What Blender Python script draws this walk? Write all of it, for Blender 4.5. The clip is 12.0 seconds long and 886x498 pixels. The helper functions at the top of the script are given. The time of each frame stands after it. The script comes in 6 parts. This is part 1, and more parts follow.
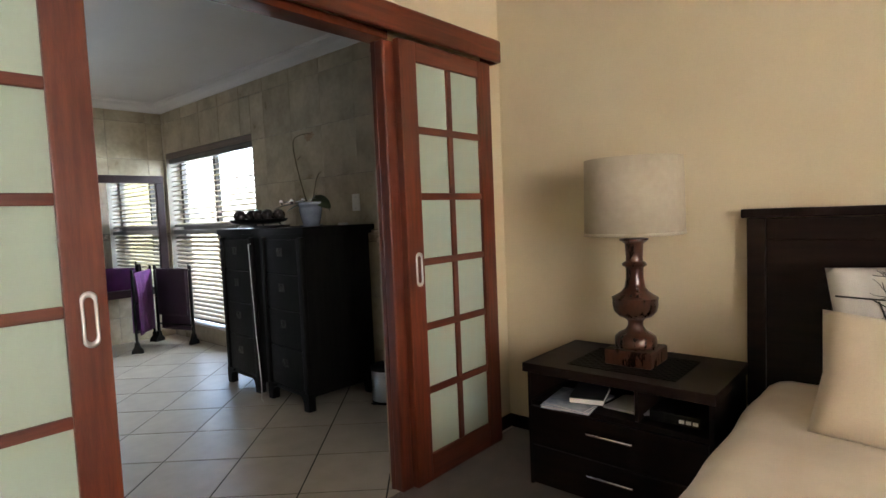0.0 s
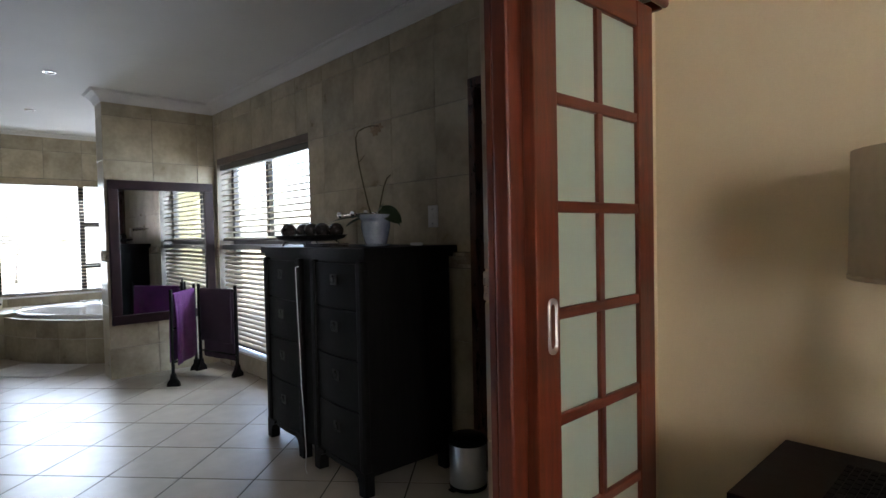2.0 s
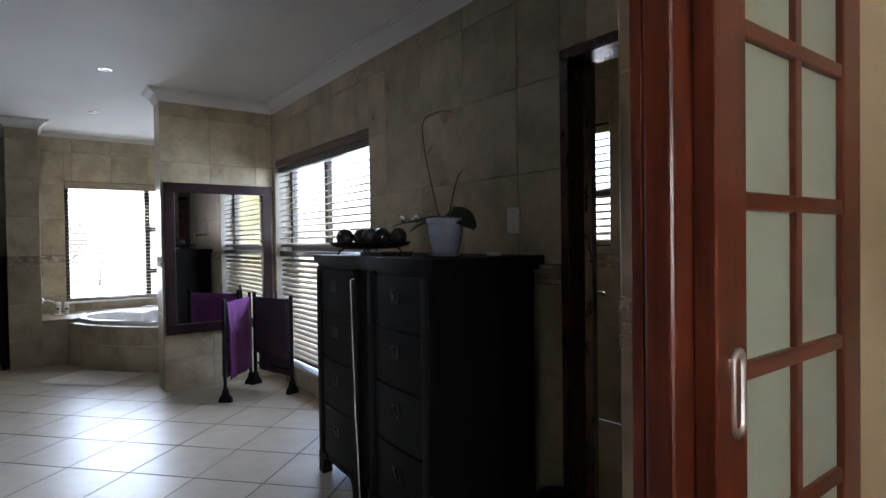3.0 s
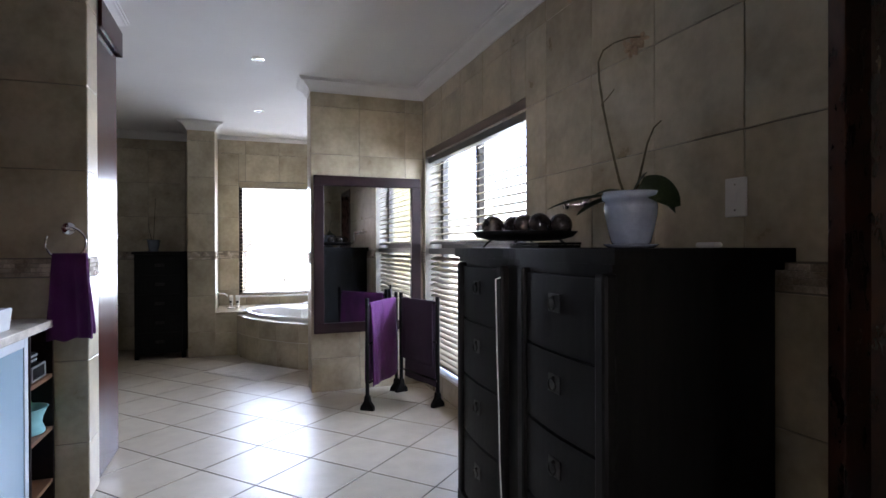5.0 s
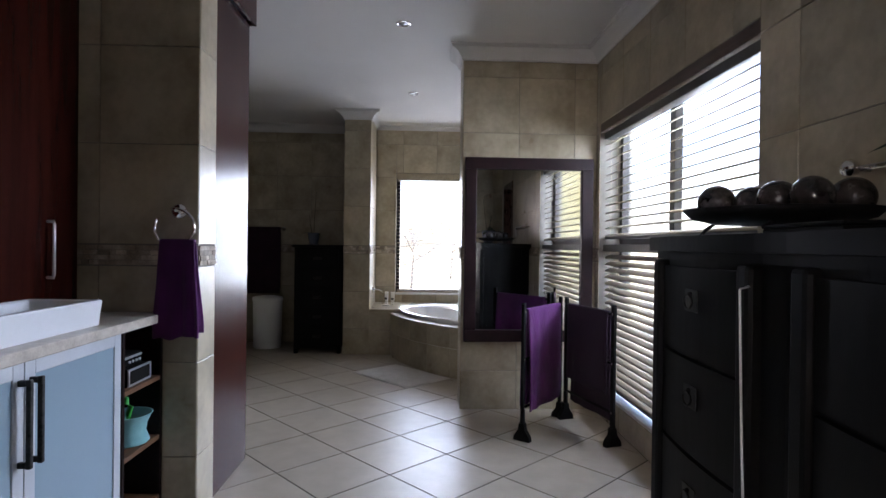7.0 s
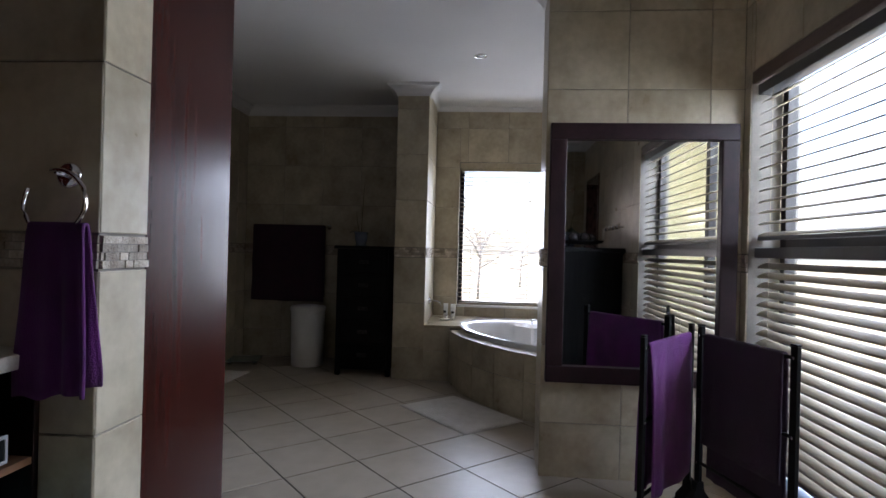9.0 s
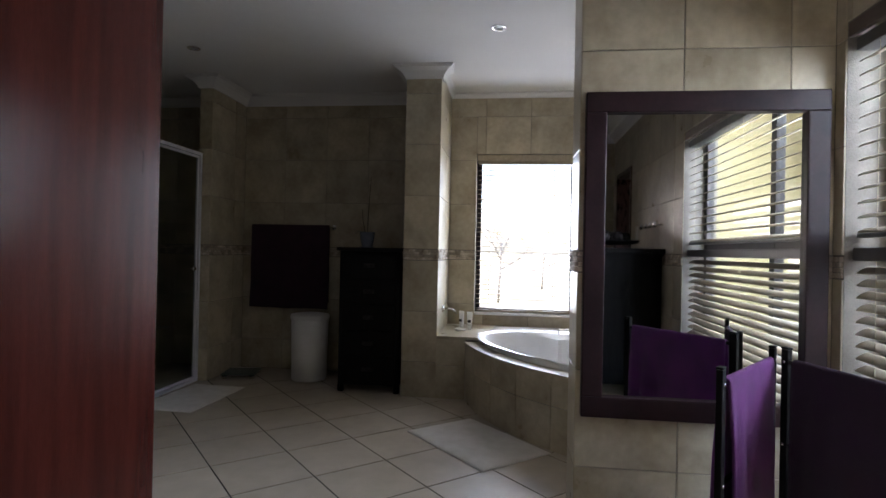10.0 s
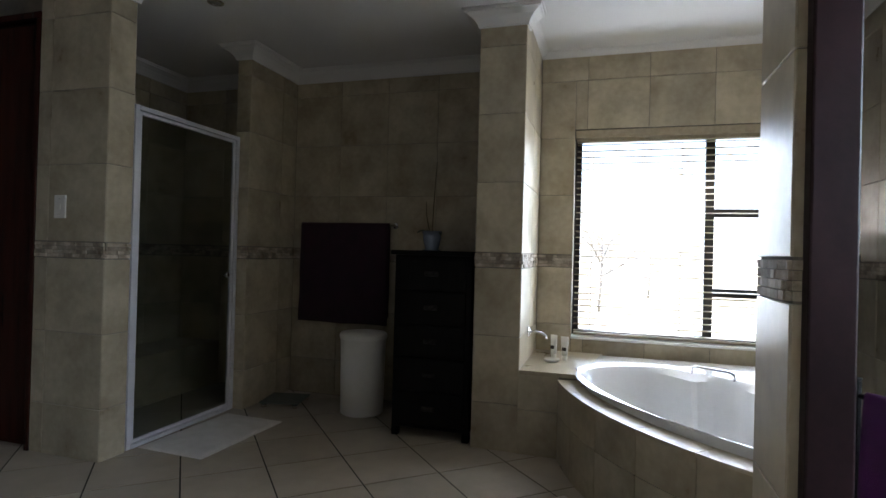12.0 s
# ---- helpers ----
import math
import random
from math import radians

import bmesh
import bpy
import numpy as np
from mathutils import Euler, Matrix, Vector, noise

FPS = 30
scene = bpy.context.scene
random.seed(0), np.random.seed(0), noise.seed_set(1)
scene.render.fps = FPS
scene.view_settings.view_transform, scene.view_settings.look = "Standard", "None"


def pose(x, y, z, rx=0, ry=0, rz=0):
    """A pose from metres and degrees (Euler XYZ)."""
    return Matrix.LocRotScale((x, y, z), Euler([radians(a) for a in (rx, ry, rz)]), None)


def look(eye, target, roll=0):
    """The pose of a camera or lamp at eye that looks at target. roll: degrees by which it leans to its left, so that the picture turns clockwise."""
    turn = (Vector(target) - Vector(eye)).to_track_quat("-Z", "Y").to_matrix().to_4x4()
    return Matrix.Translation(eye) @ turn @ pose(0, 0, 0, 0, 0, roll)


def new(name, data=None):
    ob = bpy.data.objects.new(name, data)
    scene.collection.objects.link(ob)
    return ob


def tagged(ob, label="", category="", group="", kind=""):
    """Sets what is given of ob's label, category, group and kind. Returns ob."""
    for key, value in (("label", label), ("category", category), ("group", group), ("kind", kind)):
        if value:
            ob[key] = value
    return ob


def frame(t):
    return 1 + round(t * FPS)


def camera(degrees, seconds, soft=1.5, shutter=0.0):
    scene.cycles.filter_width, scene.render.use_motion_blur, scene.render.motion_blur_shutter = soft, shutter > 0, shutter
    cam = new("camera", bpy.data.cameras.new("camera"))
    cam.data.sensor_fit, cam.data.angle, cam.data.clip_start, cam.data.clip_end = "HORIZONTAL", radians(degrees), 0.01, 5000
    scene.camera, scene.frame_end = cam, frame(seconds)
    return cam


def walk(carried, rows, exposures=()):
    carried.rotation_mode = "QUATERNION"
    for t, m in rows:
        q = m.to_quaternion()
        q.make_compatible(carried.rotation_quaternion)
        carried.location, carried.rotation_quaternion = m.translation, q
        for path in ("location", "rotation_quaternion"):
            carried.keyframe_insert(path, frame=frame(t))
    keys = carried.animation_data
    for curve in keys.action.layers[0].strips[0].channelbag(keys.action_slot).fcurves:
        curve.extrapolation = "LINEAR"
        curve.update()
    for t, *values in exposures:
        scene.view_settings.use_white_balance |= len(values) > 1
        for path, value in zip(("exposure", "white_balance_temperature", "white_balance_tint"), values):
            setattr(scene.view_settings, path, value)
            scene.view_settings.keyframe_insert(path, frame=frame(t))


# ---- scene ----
cam = camera(77.9, 12.0)
PATH = [
    (0, (-0.025, -0.208, 1.29), (-1.338, 1.296, 1.16), -2.4),
    (0.5, (-0.234, -0.031, 1.323), (-1.598, 1.427, 1.195), -2.1),
    (1, (-0.453, 0.118, 1.315), (-1.857, 1.538, 1.203), -1.8),
    (1.5, (-0.657, 0.228, 1.315), (-2.089, 1.622, 1.238), -1.4),
    (2, (-0.859, 0.36, 1.305), (-2.324, 1.721, 1.244), -1.2),
    (2.5, (-1.071, 0.511, 1.304), (-2.602, 1.798, 1.26), -1.0),
    (3, (-1.313, 0.649, 1.308), (-2.921, 1.837, 1.276), -0.8),
    (5, (-1.891, 1.001, 1.242), (-3.773, 1.678, 1.233), -0.2),
    (5.5, (-2.063, 1.05, 1.223), (-3.985, 1.602, 1.217), 0.1),
    (6, (-2.225, 1.102, 1.203), (-4.183, 1.509, 1.195), 0.3),
    (6.5, (-2.417, 1.179, 1.207), (-4.405, 1.405, 1.198), 0.6),
    (7, (-2.632, 1.217, 1.202), (-4.63, 1.301, 1.19), 0.7),
    (7.5, (-2.881, 1.229, 1.19), (-4.881, 1.219, 1.181), 0.9),
    (9.5, (-4.014, 1.23, 1.172), (-6.004, 1.031, 1.179), 1.4),
    (10, (-4.286, 1.233, 1.178), (-6.272, 0.994, 1.186), 1.2),
    (10.5, (-4.574, 1.219, 1.193), (-6.554, 0.931, 1.207), 1.2),
    (11, (-4.856, 1.21, 1.176), (-6.825, 0.859, 1.193), 1.4),
    (11.5, (-5.129, 1.221, 1.185), (-7.072, 0.746, 1.199), 1.4),
    (12, (-5.379, 1.167, 1.185), (-7.294, 0.588, 1.198), 1.5),
]
EXPOSURES = [(0, 3.6, 6400, 18), (1.0, 3.62, 6300, 19), (2.0, 3.2, 6150, 20), (3, 3.12, 6050, 22), (5, 3.6, 6100, 26), (7.0, 2.95, 6200, 27), (7.7, 2.75, 6200, 27), (9.5, 2.65, 6300, 26), (10.5, 3.2, 6400, 24), (12, 3.18, 6250, 20)]
walk(cam, [(t, look(eye, target, roll)) for t, eye, target, roll in PATH], EXPOSURES)

# ---------------------------------------------------------------- light
SUN_UP, SUN_TURN = 52.0, 150.0
world = bpy.data.worlds.new("daylight")
scene.world = world
world.use_nodes = True
wn = world.node_tree.nodes
sky = wn.new("ShaderNodeTexSky")
sky.sky_type, sky.sun_disc = "NISHITA", False
sky.sun_elevation, sky.sun_rotation = radians(SUN_UP), radians(SUN_TURN)
sky.air_density, sky.dust_density = 1.0, 2.0
wn["Background"].inputs["Strength"].default_value = 0.15
world.node_tree.links.new(sky.outputs["Color"], wn["Background"].inputs["Color"])

sun = new("sun", bpy.data.lights.new("sun", "SUN"))
sun.data.energy, sun.data.angle, sun.data.color = 3.0, radians(0.6), (1.0, 0.95, 0.86)
sun.matrix_basis = look((0, 0, 20), (20 * -math.sin(radians(SUN_TURN)) / math.tan(radians(SUN_UP)), 20 * -math.cos(radians(SUN_TURN)) / math.tan(radians(SUN_UP)), 0))


def opening_light(name, centre, target, w, h, watts, tint=(0.93, 0.97, 1.0)):
    """Sky light that enters by a window's opening."""
    ob = new(name, bpy.data.lights.new(name, "AREA"))
    ob.data.shape, ob.data.size, ob.data.size_y = "RECTANGLE", w, h
    ob.data.energy, ob.data.color = watts, tint
    ob.matrix_basis = look(centre, target)
    return ob


opening_light("sky_light_blind_window", (-5.85, 3.30, 1.95), (-5.65, 0.0, 0.8), 1.5, 1.6, 26, (0.72, 0.88, 1.0))
opening_light("sky_light_bath_window", (-9.66, 1.70, 1.33), (-7.2, 1.70, 0.5), 1.42, 1.42, 15, (0.76, 0.90, 1.0))
opening_light("sky_light_bedroom_window", (4.18, -1.1, 1.45), (0, 0.2, 1.3), 2.4, 2.1, 52, (1.0, 0.97, 0.92))
opening_light("sky_light_toilet_window", (-4.0, 4.1, 1.67), (-4.0, 2, 1.2), 0.6, 0.8, 2.0)


# ---------------------------------------------------------------- materials
def surface(name, low, high, rough=0.5, metal=0.0, scale=3.0, fine=40.0, bump=0.05, stretch=(1, 1, 1), spec=0.5, vary=0.0, island=0.0, sheen=0.0, coat=0.0, rough_var=0.08, soft=False, slide=True):
    """A surface mottled between two colours at two scales, with fine relief; vary: spread from piece to piece."""
    m = bpy.data.materials.new(name)
    m.use_nodes = True
    n, k = m.node_tree.nodes, m.node_tree.links
    b = n["Principled BSDF"]
    geo = n.new("ShaderNodeNewGeometry")
    mp = n.new("ShaderNodeMapping")
    mp.inputs["Scale"].default_value = stretch
    k.new(geo.outputs["Position"], mp.inputs["Vector"])
    info = n.new("ShaderNodeObjectInfo")
    if vary and slide:
        off = n.new("ShaderNodeVectorMath")
        off.operation = "SCALE"
        off.inputs[0].default_value = (31.0, 17.0, 23.0)
        k.new(info.outputs["Random"], off.inputs["Scale"])
        k.new(off.outputs[0], mp.inputs["Location"])
    n1, n2 = n.new("ShaderNodeTexNoise"), n.new("ShaderNodeTexNoise")
    n1.inputs["Scale"].default_value, n1.inputs["Detail"].default_value = scale, 5.0
    n2.inputs["Scale"].default_value, n2.inputs["Detail"].default_value = fine, 4.0
    k.new(mp.outputs[0], n1.inputs["Vector"])
    k.new(mp.outputs[0], n2.inputs["Vector"])
    add = n.new("ShaderNodeMath")
    add.operation = "MULTIPLY_ADD"
    add.inputs[1].default_value = 0.35
    k.new(n2.outputs["Fac"], add.inputs[0])
    k.new(n1.outputs["Fac"], add.inputs[2])
    ramp = n.new("ShaderNodeMapRange")
    ramp.inputs["From Min"].default_value, ramp.inputs["From Max"].default_value = 0.48, 0.87
    k.new(add.outputs[0], ramp.inputs["Value"])
    mix = n.new("ShaderNodeMix")
    mix.data_type = "RGBA"
    mix.inputs["A"].default_value, mix.inputs["B"].default_value = (*low, 1), (*high, 1)
    k.new(n1.outputs["Fac"] if soft else ramp.outputs[0], mix.inputs["Factor"])
    colour = mix.outputs["Result"]
    if vary or island:
        hsv = n.new("ShaderNodeHueSaturation")
        mr = n.new("ShaderNodeMapRange")
        amount = vary or island
        mr.inputs["To Min"].default_value, mr.inputs["To Max"].default_value = 1 - amount, 1 + amount
        k.new(info.outputs["Random"] if vary else geo.outputs["Random Per Island"], mr.inputs["Value"])
        k.new(mr.outputs[0], hsv.inputs["Value"])
        k.new(colour, hsv.inputs["Color"])
        colour = hsv.outputs["Color"]
    k.new(colour, b.inputs["Base Color"])
    rr = n.new("ShaderNodeMapRange")
    rr.inputs["To Min"].default_value, rr.inputs["To Max"].default_value = max(0.02, rough - rough_var), min(1, rough + rough_var)
    k.new(add.outputs[0], rr.inputs["Value"])
    k.new(rr.outputs[0], b.inputs["Roughness"])
    b.inputs["Metallic"].default_value = metal
    b.inputs["Specular IOR Level"].default_value = spec
    b.inputs["Sheen Weight"].default_value = sheen
    b.inputs["Coat Weight"].default_value = coat
    b.inputs["Coat Roughness"].default_value = 0.15
    if bump:
        bp = n.new("ShaderNodeBump")
        bp.inputs["Strength"].default_value, bp.inputs["Distance"].default_value = bump, 0.01
        k.new(n2.outputs["Fac"], bp.inputs["Height"])
        k.new(bp.outputs[0], b.inputs["Normal"])
    return m


def clear_glass(name, tint, rough=0.0):
    """Thin pane: mostly straight through, with a glossy face."""
    m = bpy.data.materials.new(name)
    m.use_nodes = True
    n, k = m.node_tree.nodes, m.node_tree.links
    n.remove(n["Principled BSDF"])
    tr, gl, mx, lw = n.new("ShaderNodeBsdfTransparent"), n.new("ShaderNodeBsdfGlossy"), n.new("ShaderNodeMixShader"), n.new("ShaderNodeLayerWeight")
    pw, fr = n.new("ShaderNodeMath"), n.new("ShaderNodeMath")
    pw.operation, fr.operation = "POWER", "MULTIPLY_ADD"
    pw.inputs[1].default_value, fr.inputs[1].default_value, fr.inputs[2].default_value = 4.0, 0.55, 0.035
    lw.inputs["Blend"].default_value = 0.5
    k.new(lw.outputs["Facing"], pw.inputs[0])
    k.new(pw.outputs[0], fr.inputs[0])
    tr.inputs["Color"].default_value = (*tint, 1)
    gl.inputs["Roughness"].default_value = rough
    k.new(fr.outputs[0], mx.inputs[0])
    k.new(tr.outputs[0], mx.inputs[1])
    k.new(gl.outputs[0], mx.inputs[2])
    k.new(mx.outputs[0], n["Material Output"].inputs["Surface"])
    return m


def frosted(name, tint, rough=0.25, through_light=0.5):
    """Milky pane: a translucent body with a smooth face."""
    m = bpy.data.materials.new(name)
    m.use_nodes = True
    n, k = m.node_tree.nodes, m.node_tree.links
    b = n["Principled BSDF"]
    b.inputs["Base Color"].default_value = (*tint, 1)
    b.inputs["Roughness"].default_value = rough
    tl, mx = n.new("ShaderNodeBsdfTranslucent"), n.new("ShaderNodeMixShader")
    tl.inputs["Color"].default_value = (*tint, 1)
    mx.inputs[0].default_value = through_light
    k.new(b.outputs[0], mx.inputs[1])
    k.new(tl.outputs[0], mx.inputs[2])
    k.new(mx.outputs[0], n["Material Output"].inputs["Surface"])
    return m


WALL_TILE = surface("wall_tile_glaze", (0.315, 0.262, 0.178), (0.505, 0.44, 0.315), rough=0.28, scale=4.0, fine=26, bump=0.04, vary=0.09)
FLOOR_TILE = surface("floor_tile_glaze", (0.34, 0.285, 0.21), (0.52, 0.448, 0.35), soft=True, slide=False, rough=0.36, scale=7, fine=30, bump=0.0, vary=0.05, spec=0.5, rough_var=0.0)
GROUT = surface("grout", (0.16, 0.14, 0.115), (0.25, 0.22, 0.185), rough=0.9, scale=8, fine=120, bump=0.2)
FLOOR_GROUT = surface("floor_grout", (0.014, 0.012, 0.011), (0.04, 0.035, 0.03), rough=0.95, scale=5, fine=120, bump=0.2)
STONE = surface("split_stone", (0.22, 0.17, 0.12), (0.52, 0.45, 0.36), rough=0.75, scale=14, fine=110, bump=0.6, island=0.35)
PLASTER = surface("cream_wall_paint", (0.60, 0.50, 0.33), (0.66, 0.56, 0.38), rough=0.75, scale=1.5, fine=160, bump=0.05)
CEILING = surface("white_ceiling_paint", (0.68, 0.67, 0.66), (0.75, 0.74, 0.73), rough=0.85, scale=1.2, fine=120, bump=0.03)
CARPET = surface("brown_carpet", (0.065, 0.047, 0.031), (0.135, 0.098, 0.067), rough=0.95, scale=7, fine=260, bump=0.9, sheen=0.3)
RED_WOOD = surface("red_meranti_wood", (0.078, 0.0138, 0.0062), (0.152, 0.032, 0.0134), rough=0.34, scale=5, fine=60, bump=0.06, stretch=(9, 9, 0.7), coat=0.3)
RED_WOOD_H = surface("red_meranti_wood_across", (0.078, 0.0138, 0.0062), (0.152, 0.032, 0.0134), rough=0.34, scale=5, fine=60, bump=0.06, stretch=(9, 0.7, 9), coat=0.3)
DARK_RED = surface("dark_red_varnish", (0.024, 0.0046, 0.0030), (0.040, 0.0080, 0.0050), spec=0.15, rough=0.24, scale=4, fine=60, bump=0.012, stretch=(6, 6, 0.5), rough_var=0.02)
BLACK_WOOD = surface("black_stained_wood", (0.0042, 0.004, 0.0038), (0.0095, 0.0088, 0.0082), spec=0.09, rough=0.5, scale=5, fine=70, bump=0.08, stretch=(8, 8, 0.8))
ESPRESSO = surface("espresso_wood", (0.0065, 0.003, 0.0025), (0.015, 0.0064, 0.005), spec=0.15, rough=0.40, scale=4, fine=60, bump=0.06, stretch=(1, 7, 7))
MAHOGANY = surface("turned_mahogany", (0.030, 0.009, 0.0045), (0.075, 0.022, 0.011), rough=0.26, scale=10, fine=60, bump=0.04, stretch=(3, 3, 1), coat=0.4)
PLUM_FRAME = surface("dark_plum_frame_wood", (0.011, 0.0045, 0.0052), (0.023, 0.0088, 0.0100), spec=0.22, rough=0.40, scale=6, fine=60, bump=0.05)
ALU = surface("brushed_aluminium", (0.55, 0.56, 0.58), (0.70, 0.71, 0.73), rough=0.35, metal=1.0, scale=6, fine=200, bump=0.03)
CHROME = surface("chrome", (0.75, 0.75, 0.76), (0.82, 0.82, 0.83), rough=0.10, metal=1.0, scale=4, fine=80, bump=0.0, rough_var=0.04)
SATIN = surface("satin_anodised_frame", (0.50, 0.52, 0.54), (0.62, 0.64, 0.66), rough=0.38, metal=0.25, scale=6, fine=200, bump=0.02)
PEWTER = surface("dark_pewter", (0.022, 0.021, 0.02), (0.07, 0.067, 0.062), rough=0.5, metal=1.0, scale=30, fine=120, bump=0.1)
BRONZE_ALU = surface("bronze_window_frame", (0.018, 0.014, 0.012), (0.032, 0.026, 0.022), rough=0.4, metal=0.3, scale=6, fine=90, bump=0.02)
WHITE_PLASTIC = surface("white_plastic", (0.74, 0.73, 0.70), (0.80, 0.79, 0.77), rough=0.35, scale=6, fine=60, bump=0.01)
PORCELAIN = surface("white_porcelain", (0.80, 0.80, 0.80), (0.86, 0.86, 0.86), rough=0.12, scale=3, fine=60, bump=0.0, coat=0.3, rough_var=0.04)
SLAT = surface("cream_blind_slat", (0.34, 0.28, 0.19), (0.43, 0.36, 0.25), rough=0.5, scale=4, fine=50, bump=0.03, stretch=(0.6, 8, 8))
VALANCE = surface("brown_valance_wood", (0.10, 0.07, 0.058), (0.17, 0.12, 0.10), rough=0.45, scale=4, fine=50, bump=0.05, stretch=(0.6, 8, 8))
PURPLE = surface("purple_towelling", (0.072, 0.006, 0.078), (0.125, 0.012, 0.132), rough=0.95, scale=9, fine=330, bump=0.8, sheen=0.08)
# the same purple towelling darkened: shade of the backlit wing put into the colour
SHADED_PURPLE = surface("shaded_purple_towelling", (0.016, 0.003, 0.014), (0.028, 0.0045, 0.024), rough=0.95, scale=9, fine=330, bump=0.8, sheen=0.05)
PLUM = surface("deep_plum_towelling", (0.020, 0.004, 0.013), (0.040, 0.008, 0.024), rough=0.95, scale=9, fine=330, bump=0.8, sheen=0.05)
MAT_WHITE = surface("white_cotton_mat", (0.72, 0.68, 0.62), (0.84, 0.80, 0.75), rough=0.95, scale=12, fine=280, bump=0.9, sheen=0.3)
DUVET = surface("cream_cotton", (0.62, 0.50, 0.35), (0.72, 0.60, 0.44), rough=0.9, scale=5, fine=240, bump=0.25, sheen=0.3)
SHADE_CLOTH = surface("linen_lampshade", (0.44, 0.375, 0.275), (0.48, 0.415, 0.31), rough=0.9, scale=30, fine=300, bump=0.12)
STONE_TOP = surface("beige_stone_top", (0.42, 0.36, 0.29), (0.62, 0.55, 0.46), rough=0.3, scale=25, fine=160, bump=0.05)
LEAF = surface("dark_orchid_leaf", (0.018, 0.034, 0.012), (0.045, 0.075, 0.028), rough=0.4, scale=14, fine=80, bump=0.1)
STEM = surface("dry_stem", (0.06, 0.05, 0.025), (0.13, 0.10, 0.05), rough=0.7, scale=40, fine=150, bump=0.2)
MIRROR = surface("mirror_silver", (0.78, 0.79, 0.79), (0.80, 0.81, 0.81), rough=0.02, metal=1.0, bump=0.0, rough_var=0.0)
PANE = clear_glass("window_glass", (0.96, 0.98, 0.97))
SHOWER_GLASS = clear_glass("tinted_shower_glass", (0.82, 0.85, 0.83), 0.02)
MILK_GLASS = frosted("milky_door_glass", (0.55, 0.63, 0.52), 0.06, 0.35)
ICE_GLASS = frosted("icy_cabinet_glass", (0.31, 0.41, 0.47), 0.22, 0.15)
CREAM_OUT = surface("outside_cream_plaster", (0.36, 0.29, 0.14), (0.42, 0.345, 0.18), rough=0.9, scale=2, fine=60, bump=0.2)
WHITE_FRAME = surface("white_painted_frame", (0.56, 0.56, 0.60), (0.66, 0.66, 0.70), rough=0.4, scale=6, fine=80, bump=0.02)
GRASS = surface("dry_lawn", (0.26, 0.24, 0.14), (0.42, 0.38, 0.26), rough=0.95, scale=2, fine=60, bump=0.5)


# ---------------------------------------------------------------- builders
def add_box(bm, x0, x1, y0, y1, z0, z1, bevel=0.0, segs=2):
    vs = bmesh.ops.create_cube(bm, size=1.0, matrix=Matrix.Translation(((x0 + x1) / 2, (y0 + y1) / 2, (z0 + z1) / 2)) @ Matrix.Diagonal((x1 - x0, y1 - y0, z1 - z0, 1)))["verts"]
    if bevel:
        es = {e for v in vs for e in v.link_edges}
        bmesh.ops.bevel(bm, geom=list(es), offset=bevel, segments=segs, affect="EDGES", profile=0.5)
    return bm


def boxed(x0, x1, y0, y1, z0, z1, bevel=0.0, segs=2):
    return add_box(bmesh.new(), x0, x1, y0, y1, z0, z1, bevel, segs)


def lathe(profile, n=32, centre=(0, 0, 0)):
    """A turned shape from (radius, height) pairs about z."""
    bm = bmesh.new()
    rings = []
    for r, z in profile:
        if r < 1e-5:
            rings.append([bm.verts.new((centre[0], centre[1], centre[2] + z))])
        else:
            rings.append([bm.verts.new((centre[0] + r * math.cos(2 * math.pi * i / n), centre[1] + r * math.sin(2 * math.pi * i / n), centre[2] + z)) for i in range(n)])
    for a, b in zip(rings, rings[1:]):
        for i in range(n):
            j = (i + 1) % n
            if len(a) == 1 and len(b) > 1:
                bm.faces.new((a[0], b[j], b[i]))
            elif len(b) == 1 and len(a) > 1:
                bm.faces.new((a[i], a[j], b[0]))
            elif len(a) > 1:
                bm.faces.new((a[i], a[j], b[j], b[i]))
    bmesh.ops.recalc_face_normals(bm, faces=bm.faces)
    return bm


def tube(points, radius, n=8, taper=1.0):
    """A round bar along points."""
    bm = bmesh.new()
    pts = [Vector(p) for p in points]
    rings = []
    for i, p in enumerate(pts):
        d = (pts[min(i + 1, len(pts) - 1)] - pts[max(i - 1, 0)]).normalized()
        a = d.orthogonal().normalized() if abs(d.z) > 0.9 else d.cross(Vector((0, 0, 1))).normalized()
        b = d.cross(a).normalized()
        r = radius * (1 + (taper - 1) * i / max(1, len(pts) - 1))
        rings.append([bm.verts.new(p + r * (math.cos(2 * math.pi * k / n) * a + math.sin(2 * math.pi * k / n) * b)) for k in range(n)])
    for r0, r1 in zip(rings, rings[1:]):
        for k in range(n):
            bm.faces.new((r0[k], r0[(k + 1) % n], r1[(k + 1) % n], r1[k]))
    bm.faces.new(rings[0][::-1])
    bm.faces.new(rings[-1])
    bmesh.ops.recalc_face_normals(bm, faces=bm.faces)
    return bm


def to_mesh(name, bm, material, smooth=False):
    me = bpy.data.meshes.new(name)
    bm.to_mesh(me)
    bm.free()
    me.materials.append(material)
    if smooth:
        for f in me.polygons:
            f.use_smooth = True
    return me


def part(name, bm, material, parent, label="", smooth=False, at=None):
    ob = new(name, to_mesh(name, bm, material, smooth))
    ob.parent = parent
    if at is not None:
        ob.matrix_local = at
    if label:
        tagged(ob, label)
    return ob


def thing(name, label, category, at=None, group=""):
    ob = new(name)
    ob.empty_display_size = 0.1
    ob.matrix_basis = at or Matrix()
    return tagged(ob, label, category, group)


def structure(name, bm, material, label, category):
    return tagged(new(name, to_mesh(name, bm, material)), label, category, kind="structure")


